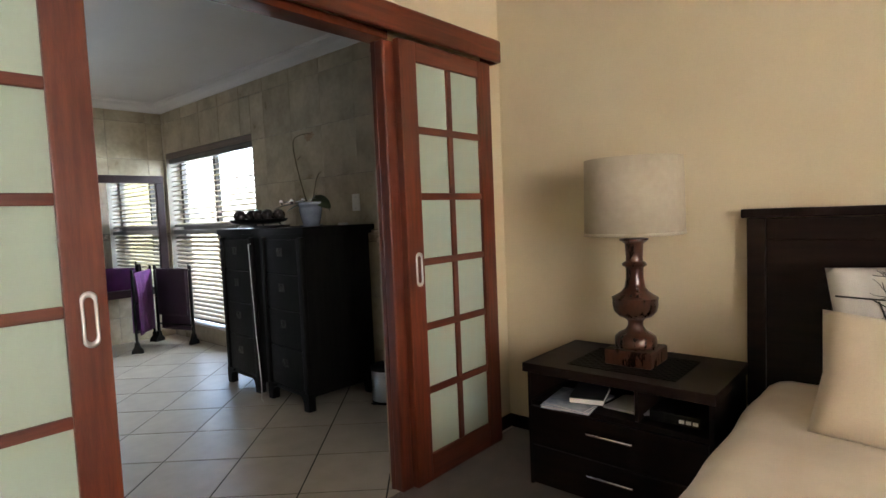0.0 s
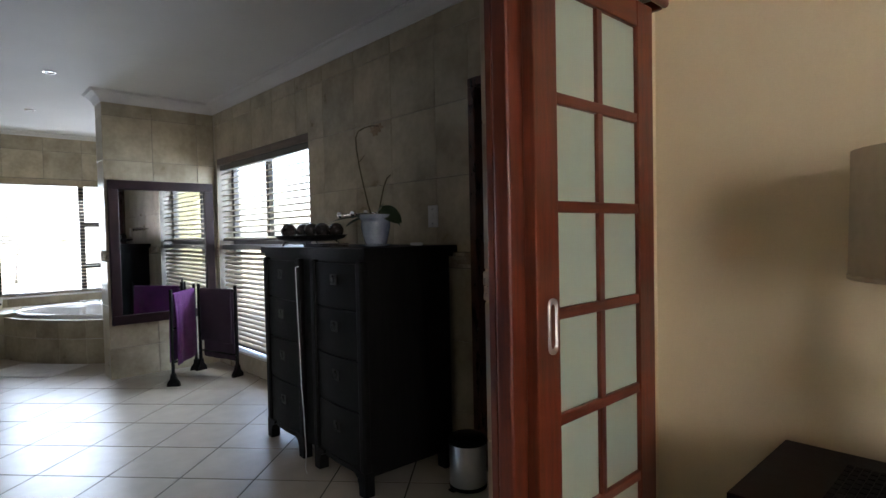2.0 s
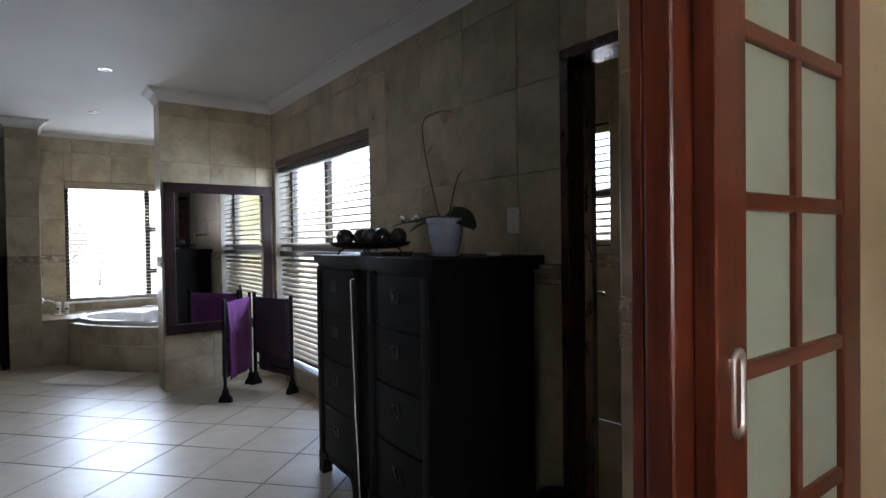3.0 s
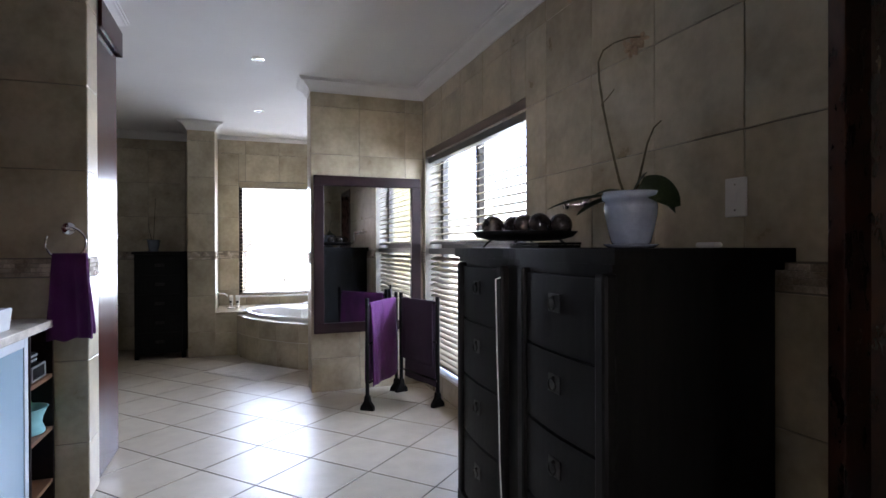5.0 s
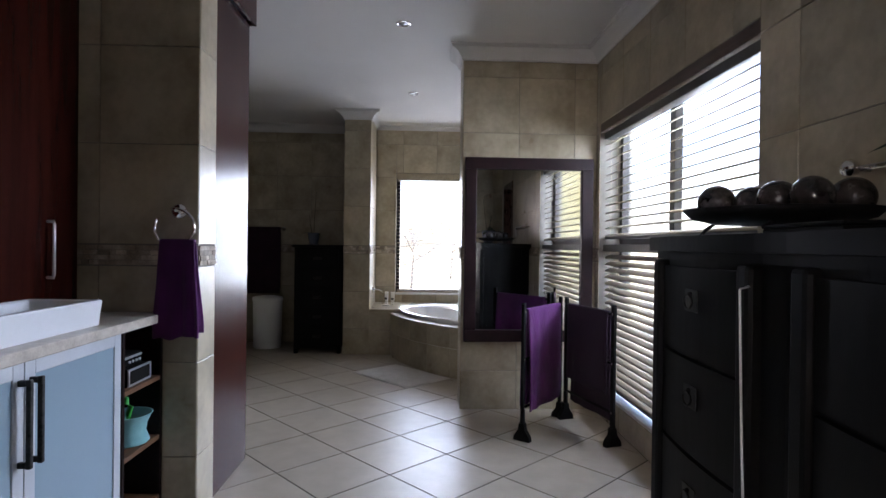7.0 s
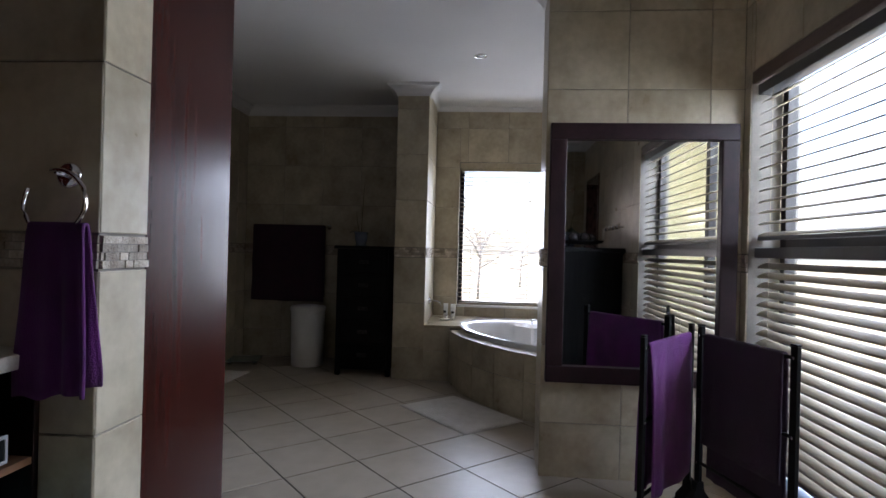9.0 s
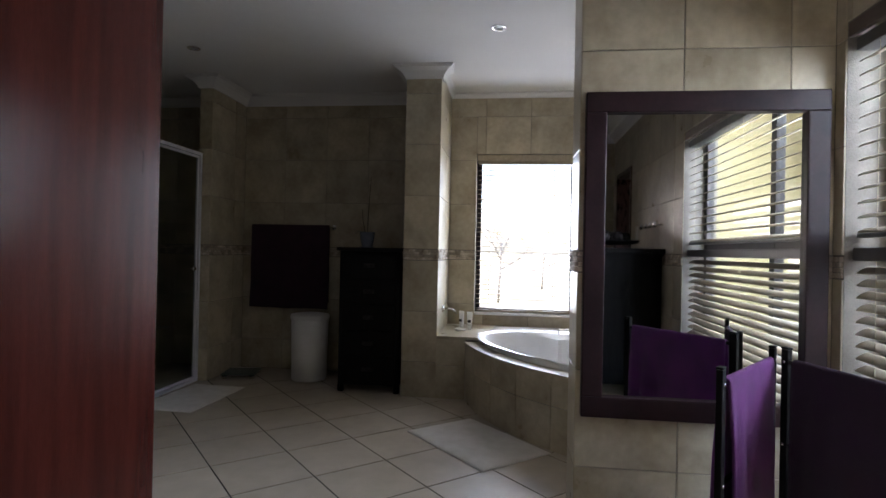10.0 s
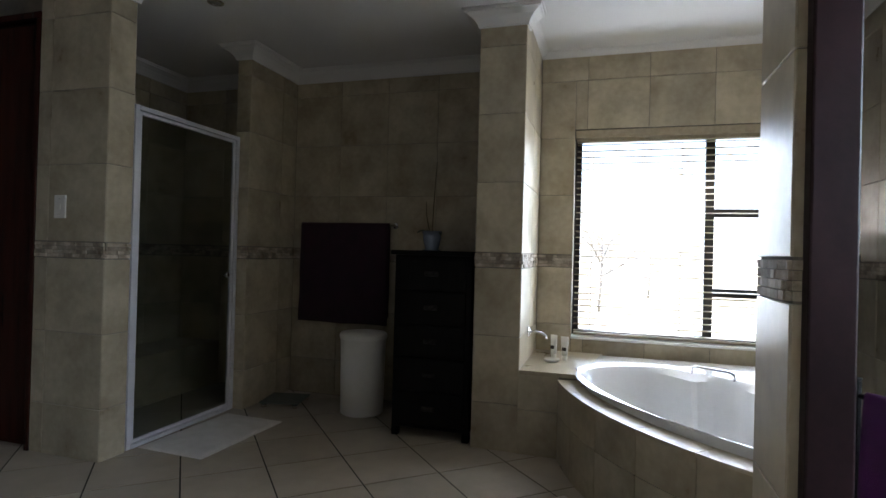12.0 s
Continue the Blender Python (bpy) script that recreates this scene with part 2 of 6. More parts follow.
def smooth_angle(ob, degrees=40):
    """Smooth shading but for sharp edges."""
    me = ob.data
    bm = bmesh.new()
    bm.from_mesh(me)
    for e in bm.edges:
        e.smooth = len(e.link_faces) == 2 and e.calc_face_angle(0) < radians(degrees)
    for f in bm.faces:
        f.smooth = True
    bm.to_mesh(me)
    bm.free()
    return ob


# ---------------------------------------------------------------- the plan
CEIL, CORNICE = 2.66, 2.562
Y_WIN = 2.52            # tiled wall with the large blind window
X_BATH = -9.42          # wall with the bath window
X_PIL, X_PIL_BACK, Y_PIL = -6.65, -6.91, 1.522
X_COL, Y_COL0, Y_COL1 = -8.645, 0.385, 0.672
X_SWITCH = -7.685
X_PIER, Y_PIER, X_PIER_END = -5.015, 0.272, -5.74
X_SLIDE0, X_SLIDE1 = -1.95, -1.878
Y_BED = 2.47
WIN = (-6.585, -4.70, 0.165, 2.10)      # blind window: x0, x1, z0, z1
BWIN = (0.918, 2.37, 0.605, 2.093)       # bath window: y0, y1, z0, z1
WCD = (-2.905, -2.20, 2.085)            # toilet door: x0, x1, z1


def wall_box(name, x0, x1, y0, y1, label, material=GROUT, holes=(), axis="x", z1=CEIL):
    """A wall of full thickness, with holes (a0, a1, z0, z1) cut through along its length."""
    bm = bmesh.new()
    a0, a1 = (x0, x1) if axis == "x" else (y0, y1)
    cuts = sorted({a0, a1, *[h[0] for h in holes], *[h[1] for h in holes]})
    for c0, c1 in zip(cuts, cuts[1:]):
        spans = [(0.0, z1)]
        for h in holes:
            if h[0] <= c0 + 1e-6 and h[1] >= c1 - 1e-6:
                spans = [s for p, q in spans for s in ((p, min(q, h[2])), (max(p, h[3]), q)) if s[1] - s[0] > 1e-4]
        for p, q in spans:
            if axis == "x":
                add_box(bm, c0, c1, y0, y1, p, q)
            else:
                add_box(bm, x0, x1, c0, c1, p, q)
    bmesh.ops.remove_doubles(bm, verts=bm.verts, dist=1e-5)
    return structure(name, bm, material, label, "wall")


wall_window = wall_box("wall_north", X_BATH, X_SLIDE0, Y_WIN + 0.006, Y_WIN + 0.24, "beige tiled bathroom wall with a large window", holes=[WIN, (WCD[0] - 0.05, WCD[1] + 0.05, 0, WCD[2] + 0.05)])
wall_bath = wall_box("wall_bath", X_BATH - 0.24, X_BATH - 0.006, -2.75, Y_WIN + 0.24, "beige tiled wall behind the corner bath", holes=[BWIN], axis="y")
pillar = wall_box("wall_pillar", X_PIL_BACK + 0.006, X_PIL - 0.006, Y_PIL + 0.006, Y_WIN + 0.006, "tiled stub wall that carries the mirror", axis="y")
column = wall_box("wall_column", X_BATH - 0.006, X_COL - 0.006, Y_COL0 + 0.006, Y_COL1 - 0.006, "tiled column beside the bath", axis="y")
wall_shower = wall_box("wall_shower_side", X_BATH - 0.006, -8.806, -1.485, -1.371, "tiled wall beside the shower", axis="x")
wall_switch = wall_box("wall_switch", -7.849, X_SWITCH - 0.006, -1.95, -1.446, "tiled shower stub wall with a light switch", axis="y")
wall_shower_back = wall_box("wall_shower_back", X_BATH, X_SWITCH, -2.62, -2.506, "dark tiled back wall of the shower")
# rear, passage and vanity walls: colour unknown, set dark to cut bounced light
wall_south = wall_box("wall_south", X_SWITCH, X_SLIDE0, -2.86, -2.75, "unseen rear wall, made dark to cut bounced light")
wall_passage = wall_box("wall_passage", X_SWITCH - 0.2, X_SWITCH - 0.1, -2.75, -1.95, "wall with a dark wooden door", axis="y")
pier = wall_box("wall_pier", -5.205, X_PIER - 0.006, -0.95, Y_PIER - 0.006, "tiled pier between vanity and dressing space", axis="y")
pier_back = wall_box("wall_pier_back", X_PIER_END, -5.205, -0.95, Y_PIER - 0.056, "recessed flank of the pier behind a sliding door", axis="y")
wall_vanity = wall_box("wall_vanity", X_PIER_END, X_SLIDE0, -1.05, -0.95, "wall behind the vanity unit")
wall_slide = wall_box("wall_slide", X_SLIDE0 + 0.006, X_SLIDE1, -5.0, Y_WIN + 0.006, "cream plastered wall with a wide sliding door opening", PLASTER, holes=[(-0.12, 1.535, 0, 2.11)], axis="y", z1=CEIL + 0.2)
wall_bed = wall_box("wall_bed", X_SLIDE1, 4.2, Y_BED, Y_BED + 0.2, "cream painted bedroom wall behind the bed", PLASTER, z1=CEIL + 0.2)
wall_bed_window = wall_box("wall_bed_window", 4.0, 4.2, -5.0, Y_BED, "cream bedroom wall with a wide window", PLASTER, holes=[(-2.4, 0.2, 0.3, 2.4)], axis="y", z1=CEIL + 0.2)
wall_bed_rear = wall_box("wall_bed_rear", X_SLIDE0, 4.2, -5.2, -5.0, "cream bedroom rear wall", PLASTER, z1=CEIL + 0.2)

ceiling = structure("ceiling", boxed(X_BATH - 0.24, X_SLIDE0 + 0.006, -2.86, Y_WIN + 0.24, CEIL, CEIL + 0.15), CEILING, "white painted bathroom ceiling", "ceiling")
ceiling_bed = structure("ceiling_bedroom", boxed(X_SLIDE0 + 0.006, 4.2, -5.2, Y_BED + 0.2, CEIL + 0.2, CEIL + 0.35), CEILING, "white painted bedroom ceiling", "ceiling")
floor = structure("floor", boxed(X_BATH - 0.24, X_SLIDE0 + 0.1, -2.86, Y_WIN + 0.2, -0.15, -0.0028), FLOOR_GROUT, "diagonally laid beige tile floor with dark joints", "floor")
floor_bed = structure("floor_bedroom", boxed(X_SLIDE0 + 0.1, 4.2, -5.2, Y_BED + 0.2, -0.15, -0.004), CARPET, "brown bedroom carpet", "floor")
ground = structure("ground", boxed(-400, 400, -400, 400, -0.6, -0.3), GRASS, "dry lawn round the house", "ground")


def cornice(name, pts, size=1.0):
    """Moulded plaster cornice along a line of plan points; the room lies to the left of the line."""
    prof = [(0.0, 0.0), (0.012, 0.0), (0.012, 0.012), (0.022, 0.03), (0.045, 0.055), (0.075, 0.072), (0.088, 0.076), (0.088, 0.088), (0.10, 0.088), (0.10, 0.0995), (0.0, 0.0995)]
    prof = [(a * size, CEIL - CORNICE + (b - 0.098) * size) for a, b in prof]
    bm = bmesh.new()
    ps = [Vector((*p, 0)) for p in pts]
    rings = []
    for i, p in enumerate(ps):
        d0 = (p - ps[i - 1]).normalized() if i else (ps[1] - p).normalized()
        d1 = (ps[i + 1] - p).normalized() if i < len(ps) - 1 else d0
        n0, n1 = Vector((-d0.y, d0.x, 0)), Vector((-d1.y, d1.x, 0))
        nn = n0 + n1
        nn = nn / nn.dot(n0)
        rings.append([bm.verts.new(p + nn * a + Vector((0, 0, CORNICE + b))) for a, b in prof])
    for r0, r1 in zip(rings, rings[1:]):
        for k in range(len(prof)):
            bm.faces.new((r0[k], r0[(k + 1) % len(prof)], r1[(k + 1) % len(prof)], r1[k]))
    bm.faces.new(rings[0])
    bm.faces.new(rings[-1][::-1])
    bmesh.ops.recalc_face_normals(bm, faces=bm.faces)
    return structure(name, bm, CEILING, "white moulded plaster cornice", "cornice")


cornice("trim_cornice", [(X_SLIDE0, -0.95), (X_SLIDE0, Y_WIN), (X_PIL, Y_WIN), (X_PIL, Y_PIL), (X_PIL_BACK, Y_PIL)])
cornice("trim_cornice_alcove", [(X_PIL_BACK, Y_PIL), (X_PIL_BACK, Y_WIN), (X_BATH, Y_WIN), (X_BATH, Y_COL1), (X_COL - 0.10, Y_COL1)], 0.45)
cornice("trim_cornice_far", [(X_COL - 0.10, Y_COL1), (X_COL, Y_COL1), (X_COL, Y_COL0), (X_BATH, Y_COL0), (X_BATH, -1.365), (-8.80, -1.365), (-8.80, -1.485), (X_BATH, -1.485), (X_BATH, -2.5), (-7.855, -2.5), (-7.855, -1.44), (X_SWITCH, -1.44), (X_SWITCH, -1.95)])
cornice("trim_cornice_pier", [(X_PIER_END, -0.95), (X_PIER_END, Y_PIER - 0.056), (-5.205, Y_PIER - 0.056), (-5.205, Y_PIER), (X_PIER, Y_PIER), (X_PIER, -0.95)])

# ---------------------------------------------------------------- sliding doors between bedroom and bathroom
def sliding_panel(y0, y1, handle_y, label):
    door = thing("sliding_door", label, "door", pose(-1.795, 0, 0.012), "sliding doors")
    st, low, high, top = 0.108, 0.128, 1.975, 2.065
    for name, a, b in (("stile", y0, y0 + st), ("stile", y1 - st, y1)):
        part(name, boxed(-0.02, 0.02, a, b, 0, top, 0.004), RED_WOOD, door)
    part("top_rail", boxed(-0.019, 0.019, y0 + st, y1 - st, high, top, 0.004), RED_WOOD_H, door)
    part("bottom_rail", boxed(-0.019, 0.019, y0 + st, y1 - st, 0, low, 0.004), RED_WOOD_H, door)
    mid = (y0 + y1) / 2
    zs = [low + (high - low) * k / 6 for k in range(7)]
    for z in zs[1:-1]:
        part("glazing_bar", boxed(-0.017, 0.017, y0 + st, y1 - st, z - 0.017, z + 0.017, 0.004), RED_WOOD_H, door)
    part("upright_bar", boxed(-0.016, 0.016, mid - 0.017, mid + 0.017, low, high, 0.004), RED_WOOD, door)
    for z0, z1 in zip(zs, zs[1:]):
        for a, b in ((y0 + st, mid), (mid, y1 - st)):
            part("pane", boxed(-0.004, 0.004, a, b, z0, z1), MILK_GLASS, door)
    # flush pull: an oval plate with a sunk slot
    bm = bmesh.new()
    outer = [(0.022 * math.cos(a), 0.058 * (1 if math.sin(a) > 0 else -1) + 0.022 * math.sin(a)) for a in np.linspace(0, 2 * math.pi, 28, endpoint=False)]
    loops = []
    for f, d in ((1.0, 0.0), (1.0, 0.004), (0.86, 0.006), (0.62, 0.005), (0.55, -0.004)):
        loops.append([bm.verts.new((0.02 + d, u * f, v * (f if f > 0.9 else 0.5 + 0.5 * f) * 1.0)) for u, v in outer])
    for p, q in zip(loops, loops[1:]):
        for i in range(28):
            bm.faces.new((p[i], p[(i + 1) % 28], q[(i + 1) % 28], q[i]))
    bm.faces.new(loops[-1])
    bmesh.ops.recalc_face_normals(bm, faces=bm.faces)
    part("flush_pull", bm, ALU, door, "oval brushed metal recessed pull", True, pose(0, handle_y, 1.022))
    return door


sliding_panel(1.555, 2.238, 1.625, "red wooden sliding door with milky glass panes, pushed open")
sliding_panel(-0.350, 0.333, 0.283, "red wooden sliding door with milky panes and metal pull, half open")

head_box = thing("sliding_door_track_box", "red wooden box that hides the sliding door track", "pelmet", pose(0, 0, 0))
part("fascia", boxed(-1.768, -1.742, -0.75, 2.305, 2.085, 2.205, 0.012, 3), RED_WOOD_H, head_box)
part("top_board", boxed(-1.876, -1.769, -0.75, 2.305, 2.185, 2.205, 0.004), RED_WOOD_H, head_box)
part("end_board", boxed(-1.876, -1.769, 2.285, 2.305, 2.085, 2.183, 0.004), RED_WOOD_H, head_box)
part("rail", boxed(-1.83, -1.775, -0.74, 2.28, 2.12, 2.155), ALU, head_box)

lining = thing("door_lining", "red wooden lining of the wide door opening", "door frame")
part("jamb", boxed(-1.90, -1.877, 1.499, 1.533, 0.0, 2.07, 0.002), RED_WOOD, lining)
part("architrave", boxed(-1.8765, -1.818, 1.497, 1.582, 0.0, 2.07, 0.010, 3), RED_WOOD, lining)
part("jamb", boxed(-1.923, -1.818, -0.119, -0.075, 0.0, 2.07, 0.004), RED_WOOD, lining)
part("head", boxed(-1.923, -1.818, -0.119, 1.534, 2.071, 2.109, 0.004), RED_WOOD_H, lining)

# ---------------------------------------------------------------- large window with blinds
def window_unit(name, label, frame_at, width, z0, z1, uprights, transoms, depth=0.05):
    """Dark framed window in local x from 0 to width; transoms: (x0, x1, z)."""
    w = tagged(thing(name, label, "window", frame_at), kind="structure")
    t = 0.045
    part("window_frame", boxed(0, t, -depth / 2, depth / 2, z0, z1, 0.003), BRONZE_ALU, w)
    part("window_frame", boxed(width - t, width, -depth / 2, depth / 2, z0, z1, 0.003), BRONZE_ALU, w)
    part("window_frame", boxed(t, width - t, -depth / 2, depth / 2, z0, z0 + t, 0.003), BRONZE_ALU, w)
    part("window_frame", boxed(t, width - t, -depth / 2, depth / 2, z1 - t, z1, 0.003), BRONZE_ALU, w)
    for u in uprights:
        part("mullion", boxed(u - 0.03, u + 0.03, -depth / 2, depth / 2, z0 + t, z1 - t, 0.003), BRONZE_ALU, w)
    for a, b, z in transoms:
        part("transom", boxed(a, b, -depth / 2 + 0.002, depth / 2 - 0.002, z - 0.03, z + 0.03, 0.003), BRONZE_ALU, w)
    edges = [0, *uprights, width]
    for a, b in zip(edges, edges[1:]):
        pane = part("pane", boxed(a + 0.02, b - 0.02, -0.003, 0.003, z0 + 0.02, z1 - 0.02), PANE, w)
        pane.visible_shadow = False
    return w


window_unit("window_1", "large dark framed window with two lights", pose(WIN[0], 2.70, 0), WIN[1] - WIN[0], WIN[2], WIN[3], [0.825], [(0.045, WIN[1] - WIN[0] - 0.045, 1.245)])
window_unit("window_2", "dark framed bath window with side casements", pose(X_BATH - 0.16, BWIN[0], 0, 0, 0, 90), BWIN[1] - BWIN[0], BWIN[2], BWIN[3], [0.914], [(0.944, 1.407, 1.507), (0.944, 1.407, 0.954)])


BLIND_RAIL = surface("grey_bronze_rail", (0.075, 0.072, 0.070), (0.10, 0.096, 0.092), rough=0.4, scale=6, fine=50, bump=0.02)


def venetian(name, label, at, width, z0, z1, pitch, slat_w, tilt, group="", rail=True, rail_mat=None):
    """Slatted blind in local x from 0 to width; tilt in degrees, the front edge down."""
    b = thing(name, label, "blind", at, group)
    if rail:
        part("headrail", boxed(0, width, -0.035, 0.035, z1 - 0.05, z1, 0.004), rail_mat or SLAT, b)
    bm = bmesh.new()
    n = 6
    vs = []
    for k in range(n + 1):
        u = (k / n - 0.5) * slat_w
        crown = 0.004 * (1 - (2 * k / n - 1) ** 2)
        for x in (0.004, width - 0.004):
            vs.append((bm.verts.new((x, u, crown + 0.0014)), bm.verts.new((x, u, crown - 0.0014))))
    for k in range(n):
        a, a2, c, c2 = vs[2 * k], vs[2 * k + 1], vs[2 * k + 2], vs[2 * k + 3]
        bm.faces.new((a[0], a2[0], c2[0], c[0]))
        bm.faces.new((a[1], c[1], c2[1], a2[1]))
        bm.faces.new((a[0], c[0], c[1], a[1]))
        bm.faces.new((a2[0], a2[1], c2[1], c2[0]))
    bm.faces.new((vs[0][0], vs[0][1], vs[1][1], vs[1][0]))
    bm.faces.new((vs[-2][0], vs[-1][0], vs[-1][1], vs[-2][1]))
    bmesh.ops.recalc_face_normals(bm, faces=bm.faces)
    me = to_mesh("slat", bm, SLAT, True)
    z = z0 + 0.03
    while z < z1 - 0.06:
        s = new("slat", me)
        s.parent = b
        s.matrix_local = pose(0, 0, z, tilt + random.uniform(-1.5, 1.5), random.uniform(-0.12, 0.12), 0)
        z += pitch
    part("bottom_rail", boxed(0.002, width - 0.002, -slat_w / 2, slat_w / 2, z0, z0 + 0.018, 0.004), rail_mat or SLAT, b)
    for u in (0.12, width / 2, width - 0.12):
        for v in (-slat_w / 2, slat_w / 2):
            part("cord", tube([(u, v * 0.9, z0 + 0.01), (u, v * 0.9, z1 - 0.04)], 0.0012, 5), SLAT, b)
    return b


venetian("venetian_blind", "cream wooden venetian blind with half-open upper slats", pose(WIN[0] + 0.01, 2.585, 0), WIN[1] - WIN[0] - 0.02, 1.262, 2.035, 0.055, 0.050, 21, "window blinds", True, BLIND_RAIL)
venetian("venetian_blind", "cream wooden venetian blind over the lower panes", pose(WIN[0] + 0.01, 2.585, 0), WIN[1] - WIN[0] - 0.02, 0.215, 1.225, 0.047, 0.052, 30, "window blinds", True, BLIND_RAIL)
venetian("venetian_blind", "cream slatted blind drawn open at the bath window", pose(X_BATH - 0.085, BWIN[0] + 0.01, 0, 0, 0, 90), BWIN[1] - BWIN[0] - 0.02, BWIN[2] + 0.01, BWIN[3] - 0.03, 0.045, 0.05, 2, "window blinds")
part_v = thing("valance", "brown wooden valance over the window blind", "valance")
part("board", boxed(WIN[0] + 0.002, WIN[1] - 0.002, 2.525, 2.545, 2.04, WIN[3] - 0.002, 0.004), VALANCE, part_v)
for x in (WIN[0] + 0.002, WIN[1] - 0.017):
    part("end_board", boxed(x, x + 0.015, 2.546, 2.61, 2.044, WIN[3] - 0.004, 0.003), VALANCE, part_v)
valance_b = thing("valance", "pale wooden valance over the bath window blind", "valance")
part("board", boxed(X_BATH - 0.03, X_BATH - 0.01, BWIN[0] + 0.004, BWIN[1] - 0.004, BWIN[3] - 0.06, BWIN[3] - 0.003, 0.004), SLAT, valance_b)
for y in (BWIN[0] + 0.004, BWIN[1] - 0.016):
    part("end_board", boxed(X_BATH - 0.085, X_BATH - 0.031, y, y + 0.012, BWIN[3] - 0.055, BWIN[3] - 0.004, 0.003), SLAT, valance_b)
sill = structure("trim_sill", boxed(WIN[0], WIN[1], 2.522, 2.672, WIN[2], WIN[2] + 0.02, 0.004), WHITE_PLASTIC, "white window sill board", "window sill")
sill_b = structure("trim_sill_bath", boxed(X_BATH - 0.13, X_BATH + 0.012, BWIN[0], BWIN[1], BWIN[2] - 0.012, BWIN[2] + 0.006, 0.003), WHITE_PLASTIC, "pale bath window sill", "window sill")

# ---------------------------------------------------------------- black chest of drawers
CHEST = pose(-3.655, 2.20, 0, 0, 0, -2.5)


def ring_pull(parent, at):
    """Square plate with a drop ring."""
    p = part("ring_pull", boxed(-0.036, 0.036, -0.004, 0, -0.028, 0.028, 0.002), PEWTER, parent, "small pewter plate with a drop ring", False, at)
    bm = tube([(0.018 * math.cos(a), -0.009 - 0.004 * math.sin(a / 2), 0.018 * math.sin(a) - 0.003) for a in np.linspace(0, 2 * math.pi, 15)], 0.003, 6)
    part("ring", bm, PEWTER, p, "", True)
    part("knob", lathe([(0, -0.006), (0.006, -0.004), (0.007, 0), (0.004, 0.006), (0, 0.007)], 10), PEWTER, p, "", True, pose(0, -0.006, 0.016, 90))
    return p


def front_y(x):
    """The front bows out on both flanks and steps back in the middle."""
    return -0.27 - 0.02 * math.sin(math.pi * (abs(x) - 0.04) / 0.56) if abs(x) > 0.04 else -0.27


def bowed(x0, x1, z0, z1, y_back, out=0.0, n=10):
    """A block whose front follows the bow of the chest."""
    bm = bmesh.new()
    cols = []
    for i in range(n + 1):
        x = x0 + (x1 - x0) * i / n
        yf = front_y(x) - out
        cols.append([bm.verts.new(c) for c in ((x, yf, z0), (x, yf, z1), (x, y_back, z1), (x, y_back, z0))])
    for a, b in zip(cols, cols[1:]):
        for k in range(4):
            bm.faces.new((a[k], b[k], b[(k + 1) % 4], a[(k + 1) % 4]))
    bm.faces.new(cols[0])
    bm.faces.new(cols[-1][::-1])
    bmesh.ops.recalc_face_normals(bm, faces=bm.faces)
    return bm


def bracket_foot(x0, x1, y0, y1, side):
    """Foot of a post with a curved bracket on one side."""
    bm = bmesh.new()
    prof = [(0, 0), (0.06, 0), (0.062, 0.05), (0.075, 0.085), (0.11, 0.105), (0.11, 0.12), (0, 0.12)]
    xs = [x0 + a if side > 0 else x1 - a for a, _ in prof]
    f = [bm.verts.new((x, y0, z)) for x, (_, z) in zip(xs, prof)]
    g = [bm.verts.new((x, y1, z)) for x, (_, z) in zip(xs, prof)]
    bm.faces.new(f)
    bm.faces.new(g[::-1])
    for k in range(len(f)):
        bm.faces.new((f[k], f[(k + 1) % len(f)], g[(k + 1) % len(f)], g[k]))
    bmesh.ops.recalc_face_normals(bm, faces=bm.faces)
    return bm


def chest_of_drawers():
    c = thing("chest_of_drawers", "black wooden chest with two columns of drawers and ring pulls", "chest of drawers", CHEST)
    part("carcass", bowed(-0.575, 0.575, 0.09, 1.194, 0.28), BLACK_WOOD, c)
    part("top", bowed(-0.63, 0.63, 1.195, 1.235, 0.295, 0.035, 24), BLACK_WOOD, c)
    part("top_moulding", bowed(-0.60, 0.60, 1.172, 1.194, 0.288, 0.018, 24), BLACK_WOOD, c)
    zs = [0.125, 0.41, 0.67, 0.92, 1.160]
    for x0, x1 in ((-0.535, -0.125), (0.115, 0.540)):
        part("apron", bowed(x0 - 0.01, x1 + 0.01, 0.095, 0.122, 0.0, 0.010, 10), BLACK_WOOD, c)
        for k, (z0, z1) in enumerate(zip(zs, zs[1:])):
            d = part("drawer", bowed(x0, x1, z0 + 0.006, z1 - 0.006, -0.2, 0.014), BLACK_WOOD, c)
            xm = (x0 + x1) / 2
            ring_pull(d, pose(xm, front_y(xm) - 0.014, (z0 + z1) / 2 + 0.03))
    for x in (-0.565, -0.10, 0.085, 0.565):
        part("post", boxed(x - 0.026, x + 0.026, -0.306, -0.26, 0.115, 1.171, 0.012), BLACK_WOOD, c)
    for x, side in ((-0.59, 1), (-0.075, -1), (0.06, 1), (0.59, -1)):
        x0, x1 = (x, x + 0.11) if side > 0 else (x - 0.11, x)
        part("foot", bracket_foot(x0, x1, -0.305, -0.25, side), BLACK_WOOD, c)
        part("foot", bracket_foot(x0, x1, 0.21, 0.27, side), BLACK_WOOD, c)
    return c


chest_of_drawers()

